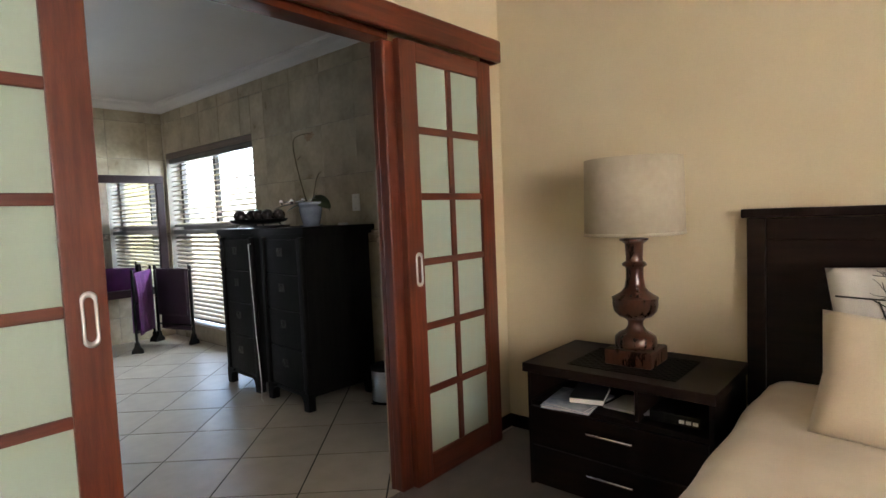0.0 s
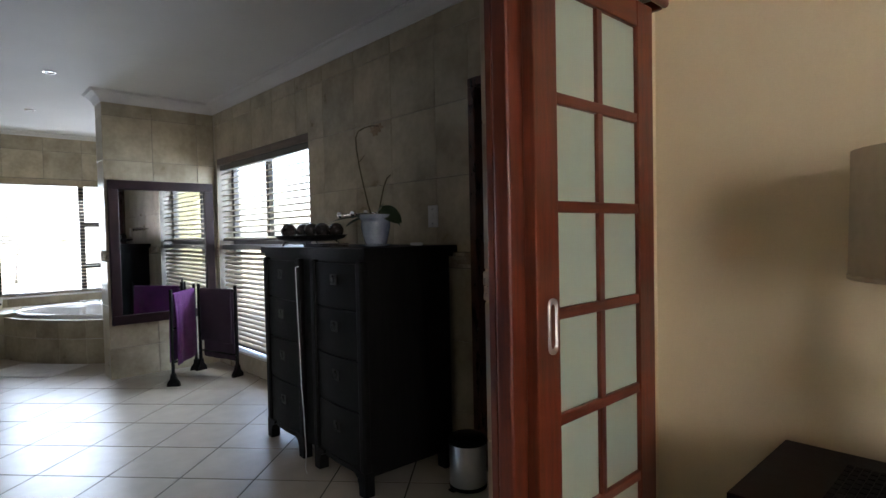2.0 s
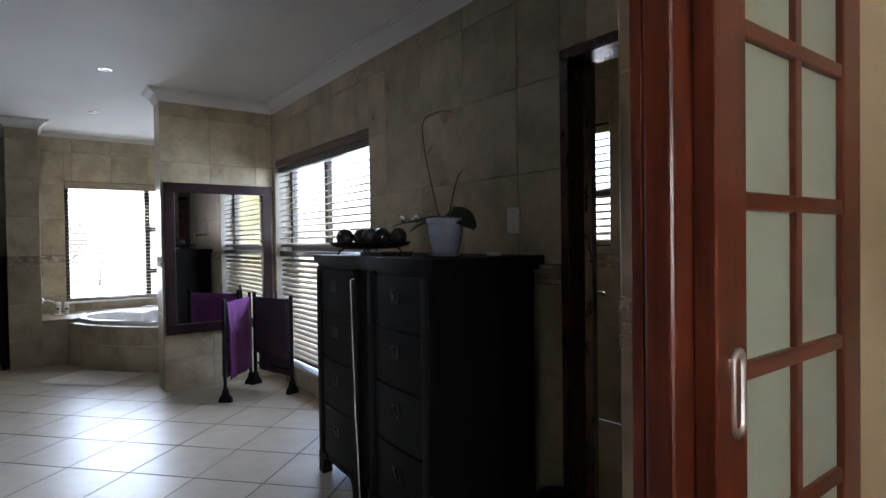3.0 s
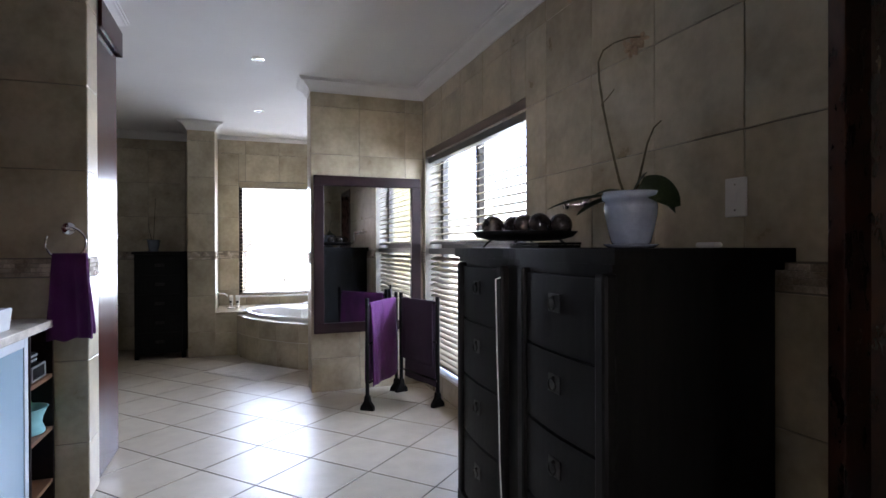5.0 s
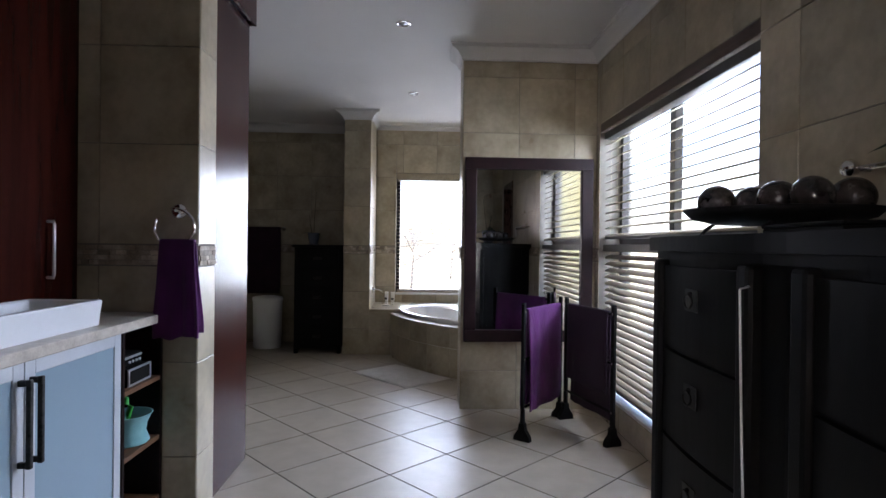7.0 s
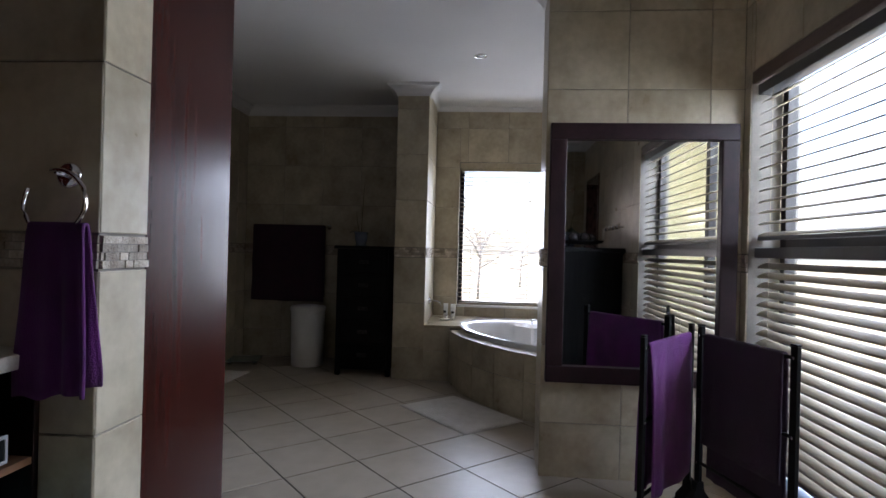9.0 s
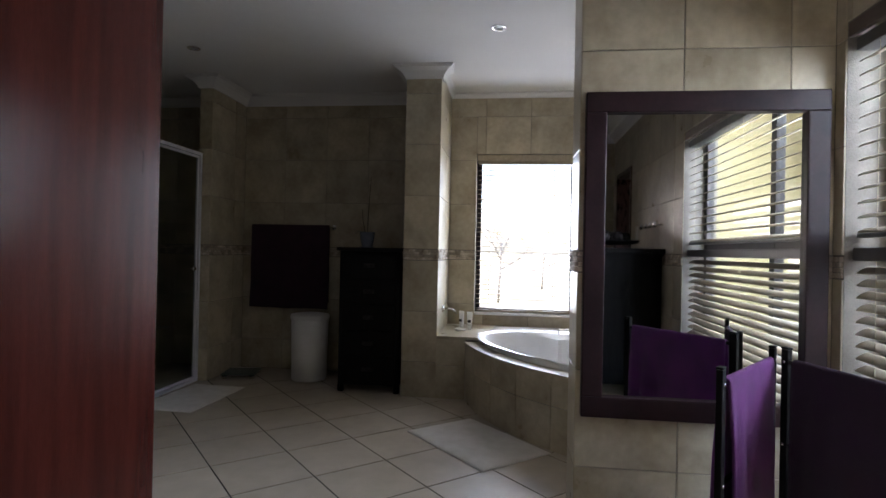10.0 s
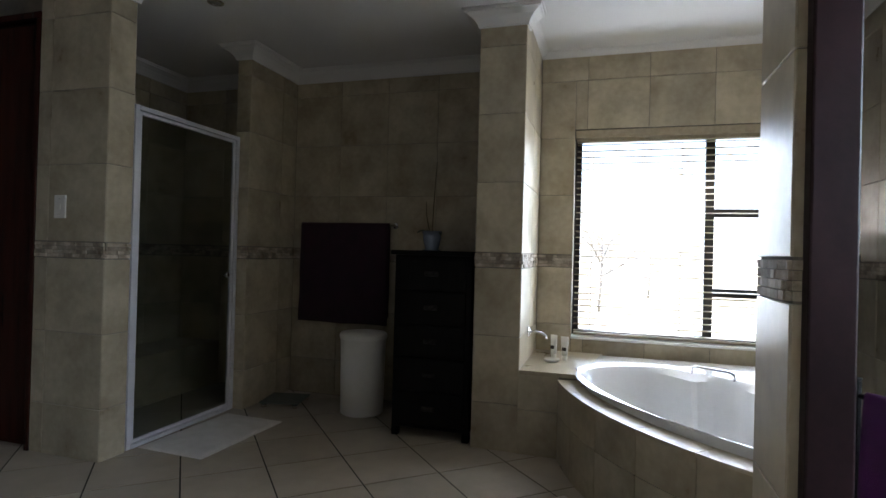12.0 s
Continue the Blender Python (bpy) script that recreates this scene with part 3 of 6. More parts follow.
# ---------------------------------------------------------------- mirror
mirror = thing("wall_mirror", "tall mirror in a wide dark plum wooden frame", "mirror", pose(X_PIL + 0.001, 2.0135, 1.178, 0, 0, 0))
part("glass", boxed(0.004, 0.014, -0.40, 0.40, -0.60, 0.60), MIRROR, mirror)
hw, hh, fw = 0.4725, 0.673, 0.085
part("frame_rail", boxed(0.0, 0.042, -hw, hw, hh - fw, hh, 0.005), PLUM_FRAME, mirror)
part("frame_rail", boxed(0.0, 0.042, -hw, hw, -hh, -hh + fw, 0.005), PLUM_FRAME, mirror)
part("frame_stile", boxed(0.0, 0.0415, -hw, -hw + fw, -hh + fw, hh - fw, 0.005), PLUM_FRAME, mirror)
part("frame_stile", boxed(0.0, 0.0415, hw - fw, hw, -hh + fw, hh - fw, 0.005), PLUM_FRAME, mirror)

# ---------------------------------------------------------------- corner bath
ARC = (-9.1, 2.85)


def arc_points(r, x0, y1, n=28):
    """Points of the bath's bowed front from the line x = x0 round to the line y = y1."""
    a0 = -math.acos((x0 - ARC[0]) / r)
    a1 = -math.asin((ARC[1] - y1) / r)
    return [(ARC[0] + r * math.cos(a0 + (a1 - a0) * k / n), ARC[1] + r * math.sin(a0 + (a1 - a0) * k / n)) for k in range(n + 1)]


def slab(outline, z0, z1, bm=None):
    bm = bm or bmesh.new()
    lo = [bm.verts.new((x, y, z0)) for x, y in outline]
    hi = [bm.verts.new((x, y, z1)) for x, y in outline]
    bm.faces.new(hi)
    bm.faces.new(lo[::-1])
    for i in range(len(lo)):
        j = (i + 1) % len(lo)
        bm.faces.new((lo[i], lo[j], hi[j], hi[i]))
    bmesh.ops.recalc_face_normals(bm, faces=bm.faces)
    return bm


surround = thing("bath_surround", "beige tiled bowed surround of the corner bath", "bath surround")
ring = arc_points(1.985, X_COL, Y_WIN)
part("core", slab([(X_BATH, Y_COL1), (X_COL - 0.006, Y_COL1), *ring, (X_BATH, Y_WIN)], 0.0, 0.055), GROUT, surround)


def curved_tile(r0, r1, a0, a1, z0, z1, n=4):
    """A tile that follows the bow, from radius r0 to r1."""
    bm = bmesh.new()
    cols = []
    for k in range(n + 1):
        a = a0 + (a1 - a0) * k / n
        c, s = math.cos(a), math.sin(a)
        cols.append([bm.verts.new((ARC[0] + r * c, ARC[1] + r * s, z)) for r, z in ((r0, z0), (r1, z0), (r1, z1), (r0, z1))])
    for p, q in zip(cols, cols[1:]):
        for k in range(4):
            bm.faces.new((p[k], p[(k + 1) % 4], q[(k + 1) % 4], q[k]))
    bm.faces.new(cols[0][::-1])
    bm.faces.new(cols[-1])
    bmesh.ops.recalc_face_normals(bm, faces=bm.faces)
    return bm


angle0, angle1 = -math.acos((X_COL - ARC[0]) / 2.0), -math.asin((ARC[1] - Y_WIN) / 2.0)
step = 0.30 / 2.0
k = 0
while angle0 + k * step < angle1:
    b0, b1 = angle0 + k * step + 0.001, min(angle0 + (k + 1) * step, angle1) - 0.001
    part("tile", curved_tile(1.986, 2.0, b0, b1, 0.0, 0.262), WALL_TILE, surround)
    part("tile", curved_tile(1.94, 2.0, b0, b1, 0.266, 0.445), WALL_TILE, surround)
    part("edge_tile", curved_tile(1.84, 2.006, b0, b1, 0.4465, 0.462), WALL_TILE, surround)
    k += 1
part("tile", boxed(X_COL - 0.012, X_COL, Y_COL1 - 0.005, 0.905, 0.0, 0.262), WALL_TILE, surround)
part("tile", boxed(X_COL - 0.012, X_COL, Y_COL1 - 0.005, 0.905, 0.266, 0.474), WALL_TILE, surround)
ledge = [(X_BATH + 0.002, Y_COL1 + 0.002), (X_COL + 0.002, Y_COL1 + 0.002), (X_COL + 0.002, 0.905), (X_COL - 0.001, 1.03), (-8.86, 1.0), (-9.0, 1.10), (X_BATH + 0.002, 1.14)]
part("ledge_tile", slab(ledge, 0.474, 0.498), WALL_TILE, surround)

TUB_C, TUB_A = Vector((-8.30, 1.72, 0)), radians(40)


def tub_outline():
    pts = arc_points(1.885, -8.86, 2.49, 40)
    return [(-9.34, 1.12), (-9.0, 1.07), *pts, (-8.6, 2.49), (-9.36, 2.49), (-9.36, 1.8)]


def resample(pts, n):
    ps = [Vector((*p, 0)) for p in pts] + [Vector((*pts[0], 0))]
    ls = [0.0]
    for a, b in zip(ps, ps[1:]):
        ls.append(ls[-1] + (b - a).length)
    out, k = [], 0
    for i in range(n):
        d = ls[-1] * i / n
        while ls[k + 1] < d:
            k += 1
        out.append(ps[k].lerp(ps[k + 1], (d - ls[k]) / (ls[k + 1] - ls[k])))
    return out


def tub_ring(sx, sy, n):
    out = []
    for i in range(n):
        a = 2 * math.pi * i / n
        c, s = math.cos(a), math.sin(a)
        c, s = math.copysign(abs(c) ** 0.85, c), math.copysign(abs(s) ** 0.85, s)
        out.append(TUB_C + Matrix.Rotation(TUB_A, 3, "Z") @ Vector((sx * c, sy * s, 0)))
    return out


def lobes(p):
    """Moulded arm rests swell inwards on the wall side of the bath."""
    a = math.atan2(p.y - TUB_C.y, p.x - TUB_C.x)
    return sum(0.17 * math.exp(-((a - c + math.pi) % (2 * math.pi) - math.pi) ** 2 / 0.016) for c in (radians(150), radians(112), radians(187)))


tub = thing("corner_bath", "glossy white acrylic corner bath set in tiles", "bath")
N = 96
outer = resample(tub_outline(), N)
inner = tub_ring(0.86, 0.49, N)
# turn the inner ring so that both rings run side by side
first = min(range(N), key=lambda i: (inner[i] - outer[0]).length)
inner_turn = first
bm = bmesh.new()
levels = [([p for p in outer], 0.455), ([p for p in outer], 0.492), ([p.lerp(TUB_C, 0.012) for p in outer], 0.503)]
loops = [[bm.verts.new((p.x, p.y, z)) for p in ps] for ps, z in levels]
for scale, z in ((1.03, 0.503), (1.0, 0.497), (0.975, 0.47), (0.93, 0.33), (0.86, 0.18), (0.74, 0.09), (0.4, 0.075)):
    rim = tub_ring(0.86 * scale, 0.49 * scale, N)
    rim = [p.lerp(TUB_C, lobes(p) if scale < 0.99 else 0.0) for p in rim[inner_turn:] + rim[:inner_turn]]
    loops.append([bm.verts.new((p.x, p.y, z)) for p in rim])
for p, q in zip(loops, loops[1:]):
    for i in range(N):
        bm.faces.new((p[i], p[(i + 1) % N], q[(i + 1) % N], q[i]))
bm.faces.new(loops[-1])
bmesh.ops.recalc_face_normals(bm, faces=bm.faces)
smooth_angle(part("shell", bm, PORCELAIN, tub), 35)
grip = [(-8.96, 1.66, 0.50), (-8.955, 1.665, 0.535), (-8.94, 1.68, 0.545), (-8.84, 1.84, 0.545), (-8.83, 1.86, 0.535), (-8.825, 1.865, 0.50)]
part("grab_handle", tube(grip, 0.009, 10), CHROME, tub, "chrome grab handle", True)

tap = thing("wall_tap", "chrome bath spout on the tiled column", "tap", pose(-8.97, Y_COL1 + 0.002, 0.685))
part("plate", lathe([(0, 0), (0.034, 0), (0.036, 0.004), (0.03, 0.012), (0, 0.014)], 24), CHROME, tap, "", True, pose(0, 0, 0, -90))
part("spout", tube([(0, 0.008, 0), (0, 0.05, 0.004), (0, 0.09, -0.004), (0, 0.115, -0.022), (0, 0.12, -0.04)], 0.010, 12, 0.85), CHROME, tap, "", True)


def squeeze_tube(x, y, label, tint, cap, turn):
    t = thing("lotion_tube", label, "toiletries", pose(x, y, 0.499, 0, 0, turn), "toiletries on the bath ledge")
    bm = bmesh.new()
    loops = []
    for z, w, d in ((0.03, 0.019, 0.019), (0.06, 0.021, 0.017), (0.11, 0.025, 0.010), (0.155, 0.027, 0.002)):
        loops.append([bm.verts.new((w * math.cos(a), d * math.sin(a), z)) for a in np.linspace(0, 2 * math.pi, 20, endpoint=False)])
    for p, q in zip(loops, loops[1:]):
        for i in range(20):
            bm.faces.new((p[i], p[(i + 1) % 20], q[(i + 1) % 20], q[i]))
    bm.faces.new(loops[-1])
    bm.faces.new(loops[0][::-1])
    part("body", bm, tint, t, "", True)
    part("cap", lathe([(0, 0), (0.017, 0), (0.018, 0.004), (0.018, 0.028), (0.012, 0.031), (0, 0.031)], 18), cap, t, "", True)
    part("printed_bars", boxed(-0.014, 0.014, -0.0185, -0.016, 0.062, 0.085, 0.0), BRONZE_ALU, t, "dark bars of small print")
    return t


squeeze_tube(-9.12, 0.83, "white upright lotion tube on the bath ledge", WHITE_PLASTIC, WHITE_PLASTIC, 60)
squeeze_tube(-9.07, 0.905, "white lotion tube with dark print", WHITE_PLASTIC, WHITE_PLASTIC, 80)
soap = thing("soap_dish", "shallow white soap dish on the ledge", "dish", pose(-9.0, 0.83, 0.499))
part("dish", lathe([(0, 0.004), (0.03, 0.004), (0.048, 0.016), (0.052, 0.016), (0.045, 0.002), (0.03, 0), (0, 0)], 24), WHITE_PLASTIC, soap, "", True)

# ---------------------------------------------------------------- mats and scale
def mat(label, at, w, d, n=26):
    m = thing("bath_mat", label, "mat", at, "bath mats")
    bm = bmesh.new()
    grid = []
    for i in range(n + 1):
        row = []
        for j in range(n + 1):
            x, y = (i / n - 0.5) * w, (j / n - 0.5) * d
            e = min(i, n - i, j, n - j)
            h = (0.004, 0.011, 0.014)[min(e, 2)] + 0.003 * noise.noise((x * 9, y * 9, w))
            row.append(bm.verts.new((x + 0.004 * noise.noise((y * 7, w, 0)), y + 0.004 * noise.noise((x * 7, w, 3)), h)))
        grid.append(row)
    for i in range(n):
        for j in range(n):
            bm.faces.new((grid[i][j], grid[i + 1][j], grid[i + 1][j + 1], grid[i][j + 1]))
    rim = [grid[i][0] for i in range(n + 1)] + [grid[n][j] for j in range(1, n + 1)] + [grid[i][n] for i in range(n - 1, -1, -1)] + [grid[0][j] for j in range(n - 1, 0, -1)]
    low = [bm.verts.new((v.co.x, v.co.y, 0.0)) for v in rim]
    for i in range(len(rim)):
        j = (i + 1) % len(rim)
        bm.faces.new((low[i], low[j], rim[j], rim[i]))
    bm.faces.new(low[::-1])
    bmesh.ops.recalc_face_normals(bm, faces=bm.faces)
    part("body", bm, MAT_WHITE, m, "", True)
    return m


mat("white cotton bath mat before the corner bath", pose(-7.69, 1.05, 0.0, 0, 0, 41.5), 0.78, 0.52)
mat("white cotton mat at the shower door", pose(-8.30, -1.185, 0.0, 0, 0, -3), 0.74, 0.46)

scale = thing("bathroom_scale", "low glass bathroom scale with metal feet", "scale", pose(-9.07, -1.18, 0, 0, 0, 12))
part("plate", boxed(-0.15, 0.15, -0.15, 0.15, 0.030, 0.038, 0.003), surface("green_glass_plate", (0.16, 0.19, 0.175), (0.24, 0.27, 0.25), rough=0.08, bump=0.0), scale)
for a, b in ((-0.12, -0.12), (0.12, -0.12), (-0.12, 0.12), (0.12, 0.12)):
    part("foot", lathe([(0, 0), (0.022, 0), (0.026, 0.02), (0.018, 0.030), (0, 0.030)], 14), CHROME, scale, "", True, pose(a, b, 0))

# ---------------------------------------------------------------- shower
shower = thing("shower_door", "tinted glass shower door in a white metal frame", "shower door", pose(-8.33, -1.462, 0.0))
for x0, x1 in ((-0.463, -0.432), (0.432, 0.463)):
    part("frame_stile", boxed(x0, x1, -0.018, 0.018, 0.004, 1.993, 0.003), WHITE_FRAME, shower)
part("frame_rail", boxed(-0.432, 0.432, -0.018, 0.018, 1.965, 1.993, 0.003), WHITE_FRAME, shower)
part("sill_rail", boxed(-0.432, 0.432, -0.022, 0.022, 0.004, 0.028, 0.003), WHITE_FRAME, shower)
leaf = part("door_leaf", boxed(-0.428, -0.408, -0.010, 0.010, 0.032, 1.961, 0.003), WHITE_FRAME, shower)
part("leaf_stile", boxed(0.408, 0.428, -0.010, 0.010, 0.032, 1.961, 0.003), WHITE_FRAME, shower)
part("leaf_rail", boxed(-0.408, 0.408, -0.010, 0.010, 1.941, 1.961, 0.003), WHITE_FRAME, shower)
part("leaf_rail", boxed(-0.408, 0.408, -0.010, 0.010, 0.032, 0.052, 0.003), WHITE_FRAME, shower)
g = part("glass", boxed(-0.4092, 0.4092, -0.003, 0.003, 0.05, 1.943), SHOWER_GLASS, shower)
part("knob", lathe([(0, 0), (0.010, 0.0), (0.010, 0.016), (0.02, 0.024), (0.021, 0.034), (0.014, 0.04), (0, 0.041)], 20), CHROME, shower, "round chrome knob", True, pose(-0.335, 0.010, 0.985, -90))
bench = thing("shower_bench", "low tiled bench inside the shower", "bench", pose(-8.71, -2.28, 0.0))
part("seat", boxed(-0.69, 0.70, -0.21, 0.21, 0.0, 0.37, 0.006), WALL_TILE, bench)

# ---------------------------------------------------------------- tall black chest, bin and towel rail on the far wall
tall = thing("tall_chest", "tall narrow black wooden chest with five drawers", "chest of drawers", pose(-8.99, 0.1, 0.0))
part("carcass", boxed(-0.31, 0.295, -0.255, 0.255, 0.06, 1.165, 0.004), BLACK_WOOD, tall)
part("top", boxed(-0.315, 0.335, -0.275, 0.265, 1.166, 1.195, 0.006), BLACK_WOOD, tall)
for y in (-0.235, 0.235):
    for x in (-0.28, 0.27):
        part("leg", boxed(x - 0.022, x + 0.022, y - 0.022, y + 0.022, 0.0, 0.06, 0.004), BLACK_WOOD, tall)
tall_z = [0.085 + (1.15 - 0.085) * q / 5 for q in range(6)]
for z0, z1 in zip(tall_z, tall_z[1:]):
    d = part("drawer", boxed(0.27, 0.312, -0.225, 0.225, z0 + 0.005, z1 - 0.005, 0.004), BLACK_WOOD, tall)
    p = part("cup_pull", boxed(0.312, 0.330, -0.045, 0.045, (z0 + z1) / 2 - 0.012, (z0 + z1) / 2 + 0.02, 0.006), PEWTER, d, "pewter cup pull")


def orchid(at, s, label, leaves, spikes, flowers=True):
    """An orchid in a glazed pot: strap leaves, bare curved spikes and a few faded blooms."""
    o = thing("orchid", label, "plant", at, "potted orchids")
    pot_prof = [(0, 0), (0.056, 0), (0.061, 0.006), (0.071, 0.045), (0.082, 0.095), (0.083, 0.118), (0.080, 0.134), (0.089, 0.139), (0.091, 0.152), (0.089, 0.166), (0.084, 0.167), (0.080, 0.14), (0.05, 0.135), (0, 0.135)]
    pot = part("pot", lathe([(r * s, z * s + 0.012 * s) for r, z in pot_prof], 36), surface("blue_grey_glaze", (0.17, 0.20, 0.25), (0.25, 0.285, 0.345), rough=0.18, scale=8, fine=60, bump=0.02, coat=0.4), o, "pale blue-grey glazed pot", True)
    part("saucer", lathe([(0, 0), (0.070 * s, 0), (0.084 * s, 0.008 * s), (0.086 * s, 0.012 * s), (0.07 * s, 0.010 * s), (0, 0.010 * s)], 30), pot.data.materials[0], o, "", True)
    part("bark", lathe([(0.079 * s, 0.14 * s), (0.05 * s, 0.156 * s), (0, 0.16 * s)], 20), STEM, o)
    for turn, length, width, rise, droop, *side in leaves:
        bm = bmesh.new()
        n = 12
        rows = []
        for i in range(n + 1):
            t = i / n
            w = width * math.sin(math.pi * min(1, 0.12 + 0.88 * t)) ** 0.6 * (1 if t < 0.99 else 0.2)
            r, z = length * t * s, (0.16 + rise * t - droop * t * t) * s
            rows.append([bm.verts.new((r, k * w * s, z + abs(k) * 0.25 * w * s + 0.0)) for k in (-1, -0.5, 0, 0.5, 1)])
        for a, b in zip(rows, rows[1:]):
            for k in range(4):
                bm.faces.new((a[k], b[k], b[k + 1], a[k + 1]))
        bmesh.ops.solidify(bm, geom=bm.faces[:], thickness=0.003 * s)
        bmesh.ops.recalc_face_normals(bm, faces=bm.faces)
        part("leaf", bm, LEAF, o, "", True, pose(0, 0, 0, 0, 0, turn) if not side else pose(0.045 * s, 0.0, 0.20 * s, 0, 0, turn) @ pose(0, 0, 0, side[0], side[1], 0) @ pose(0, 0, -0.16 * s))
    for pts, r in spikes:
        part("flower_spike", tube([Vector(p) * s for p in pts], r, 7, 0.55), STEM, o, "thin dry flower spike", True)
    if flowers:
        tip = Vector(spikes[0][0][-1]) * s
        petal_mat = surface("faded_petal", (0.30, 0.20, 0.13), (0.45, 0.33, 0.22), rough=0.7, scale=40, fine=120, bump=0.1)
        for k in range(4):
            bm = bmesh.new()
            for j in range(5):
                a = 2 * math.pi * j / 5
                m = Matrix.Translation((0, 0, 0)) @ Matrix.Rotation(a, 4, "Z") @ Matrix.Translation((0.014, 0, 0)) @ Matrix.Diagonal((0.015, 0.009, 0.003, 1))
                bmesh.ops.create_icosphere(bm, subdivisions=1, radius=1.0, matrix=m)
            part("bloom", bm, petal_mat, o, "small faded orchid bloom", True, pose(tip.x - 0.022 * k, tip.y, tip.z - 0.006 - 0.010 * (k % 3), 70 + 30 * k, 20 * k, 40))
    return o


RIGHT = Vector((0.68, 0.73, 0))


def spike(pts):
    return [RIGHT * l + Vector((0, 0, z)) for l, z in pts]


orchid(pose(-3.30, 2.13, 1.236), 0.97, "potted orchid with bare curved spikes and dark leaves",
       [(222, 0.28, 0.026, 0.045, 0.075), (205, 0.20, 0.030, 0.03, 0.08), (47, 0.135, 0.050, 0.02, 0.05, 55, 24), (75, 0.15, 0.05, 0.12, 0.17), (47, 0.05, 0.030, 0.10, 0.02), (240, 0.14, 0.03, 0.09, 0.10)],
       [(spike([(-0.012, 0.15), (-0.036, 0.22), (-0.06, 0.33), (-0.082, 0.44), (-0.098, 0.55), (-0.10, 0.61), (-0.085, 0.645), (-0.05, 0.665), (-0.005, 0.675), (0.03, 0.672)]), 0.0042),
        (spike([(-0.082, 0.44), (-0.09, 0.47), (-0.07, 0.49), (-0.05, 0.515)]), 0.003),
        (spike([(0.012, 0.15), (0.03, 0.24), (0.05, 0.33), (0.07, 0.38), (0.092, 0.40)]), 0.0042)])
orchid(pose(-8.97, 0.0, 1.196), 0.75, "small potted orchid on the tall black chest", [(180, 0.16, 0.03, 0.06, 0.08), (250, 0.18, 0.028, 0.10, 0.10), (60, 0.12, 0.03, 0.08, 0.1)],
       [([(0, 0, 0.15), (0.005, 0.01, 0.4), (0.0, 0.02, 0.62), (-0.01, 0.03, 0.82)], 0.004), ([(0.0, -0.02, 0.15), (-0.01, -0.06, 0.32), (-0.02, -0.07, 0.45)], 0.004)], False)

bin_white = thing("laundry_bin", "tall round white laundry bin with a lid", "laundry bin", pose(-9.07, -0.54, 0.0))
part("drum", lathe([(0, 0), (0.145, 0), (0.155, 0.01), (0.165, 0.56), (0.16, 0.565), (0, 0.565)], 40), WHITE_PLASTIC, bin_white, "", True)
part("lid", lathe([(0.172, 0.545), (0.174, 0.57), (0.165, 0.585), (0.08, 0.597), (0, 0.60)], 40), WHITE_PLASTIC, bin_white, "", True)

rail = thing("towel_rail", "chrome towel rail on the tiled wall", "towel rail", pose(X_BATH, -0.83, 1.385))
part("bar", tube([(0.075, -0.41, 0), (0.075, 0.41, 0)], 0.009, 12), CHROME, rail, "", True)
for y in (-0.38, 0.38):
    part("bracket", tube([(0.002, y, 0), (0.075, y, 0)], 0.010, 10), CHROME, rail, "", True)
    part("rosette", lathe([(0, 0), (0.026, 0), (0.024, 0.008), (0, 0.01)], 20), CHROME, rail, "", True, pose(0.001, y, 0, 0, 90, 0))


def hung_towel(name, label, at, w, front, back, r, material, wave=0.006, flare=0.0, thick=0.009, group="", n=28):
    """A towel folded over a bar in local x from 0 to w: front and back drops, soft folds."""
    t = thing(name, label, "towel", at, group)
    path = [(-r - 0.002, -back * (1 - k / 14)) for k in range(14)] + [(r * math.cos(math.pi - math.pi * k / 8), r * math.sin(math.pi * k / 8)) for k in range(9)] + [(r + 0.002, -front * (k + 1) / 18) for k in range(18)]
    bm = bmesh.new()
    rows = []
    seed = w * 13 + front * 7
    for y, z in path:
        row = []
        d = min(1.0, -z / 0.35) if z < 0 else 0.0
        for i in range(n + 1):
            u = i / n
            side = 1 if y > 0 else -1
            fold = wave * d * math.sin(u * 9.5 + seed + 1.5 * math.sin(u * 5)) + wave * 0.7 * d * noise.noise((u * 4, z * 3, seed))
            x = u * w + (u - 0.5) * flare * d + 0.006 * d * noise.noise((z * 5, u * 2, seed + 4))
            zz = z + (0.012 * noise.noise((u * 5, seed, 9)) if z < -0.9 * (front if y > 0 else back) else 0)
            row.append(bm.verts.new((x, y + side * abs(fold), zz)))
        rows.append(row)
    for a, b in zip(rows, rows[1:]):
        for i in range(n):
            bm.faces.new((a[i], a[i + 1], b[i + 1], b[i]))
    bmesh.ops.recalc_face_normals(bm, faces=bm.faces)
    bmesh.ops.solidify(bm, geom=bm.faces[:], thickness=thick)
    part("cloth", bm, material, t, "", True)
    return t


hung_towel("bath_towel", "deep plum bath towel folded over the rail", pose(X_BATH + 0.075, -0.47, 1.387, 0, 0, -90), 0.77, 0.78, 0.72, 0.016, PLUM, 0.007)

# ---------------------------------------------------------------- folding towel stand
P1, P2, P3 = Vector((-6.0, 1.865, 0)), Vector((-6.46, 2.215, 0)), Vector((-5.90, 2.395, 0))
stand = thing("towel_stand", "folding black metal towel stand with two wings", "towel stand", pose(0, 0, 0))


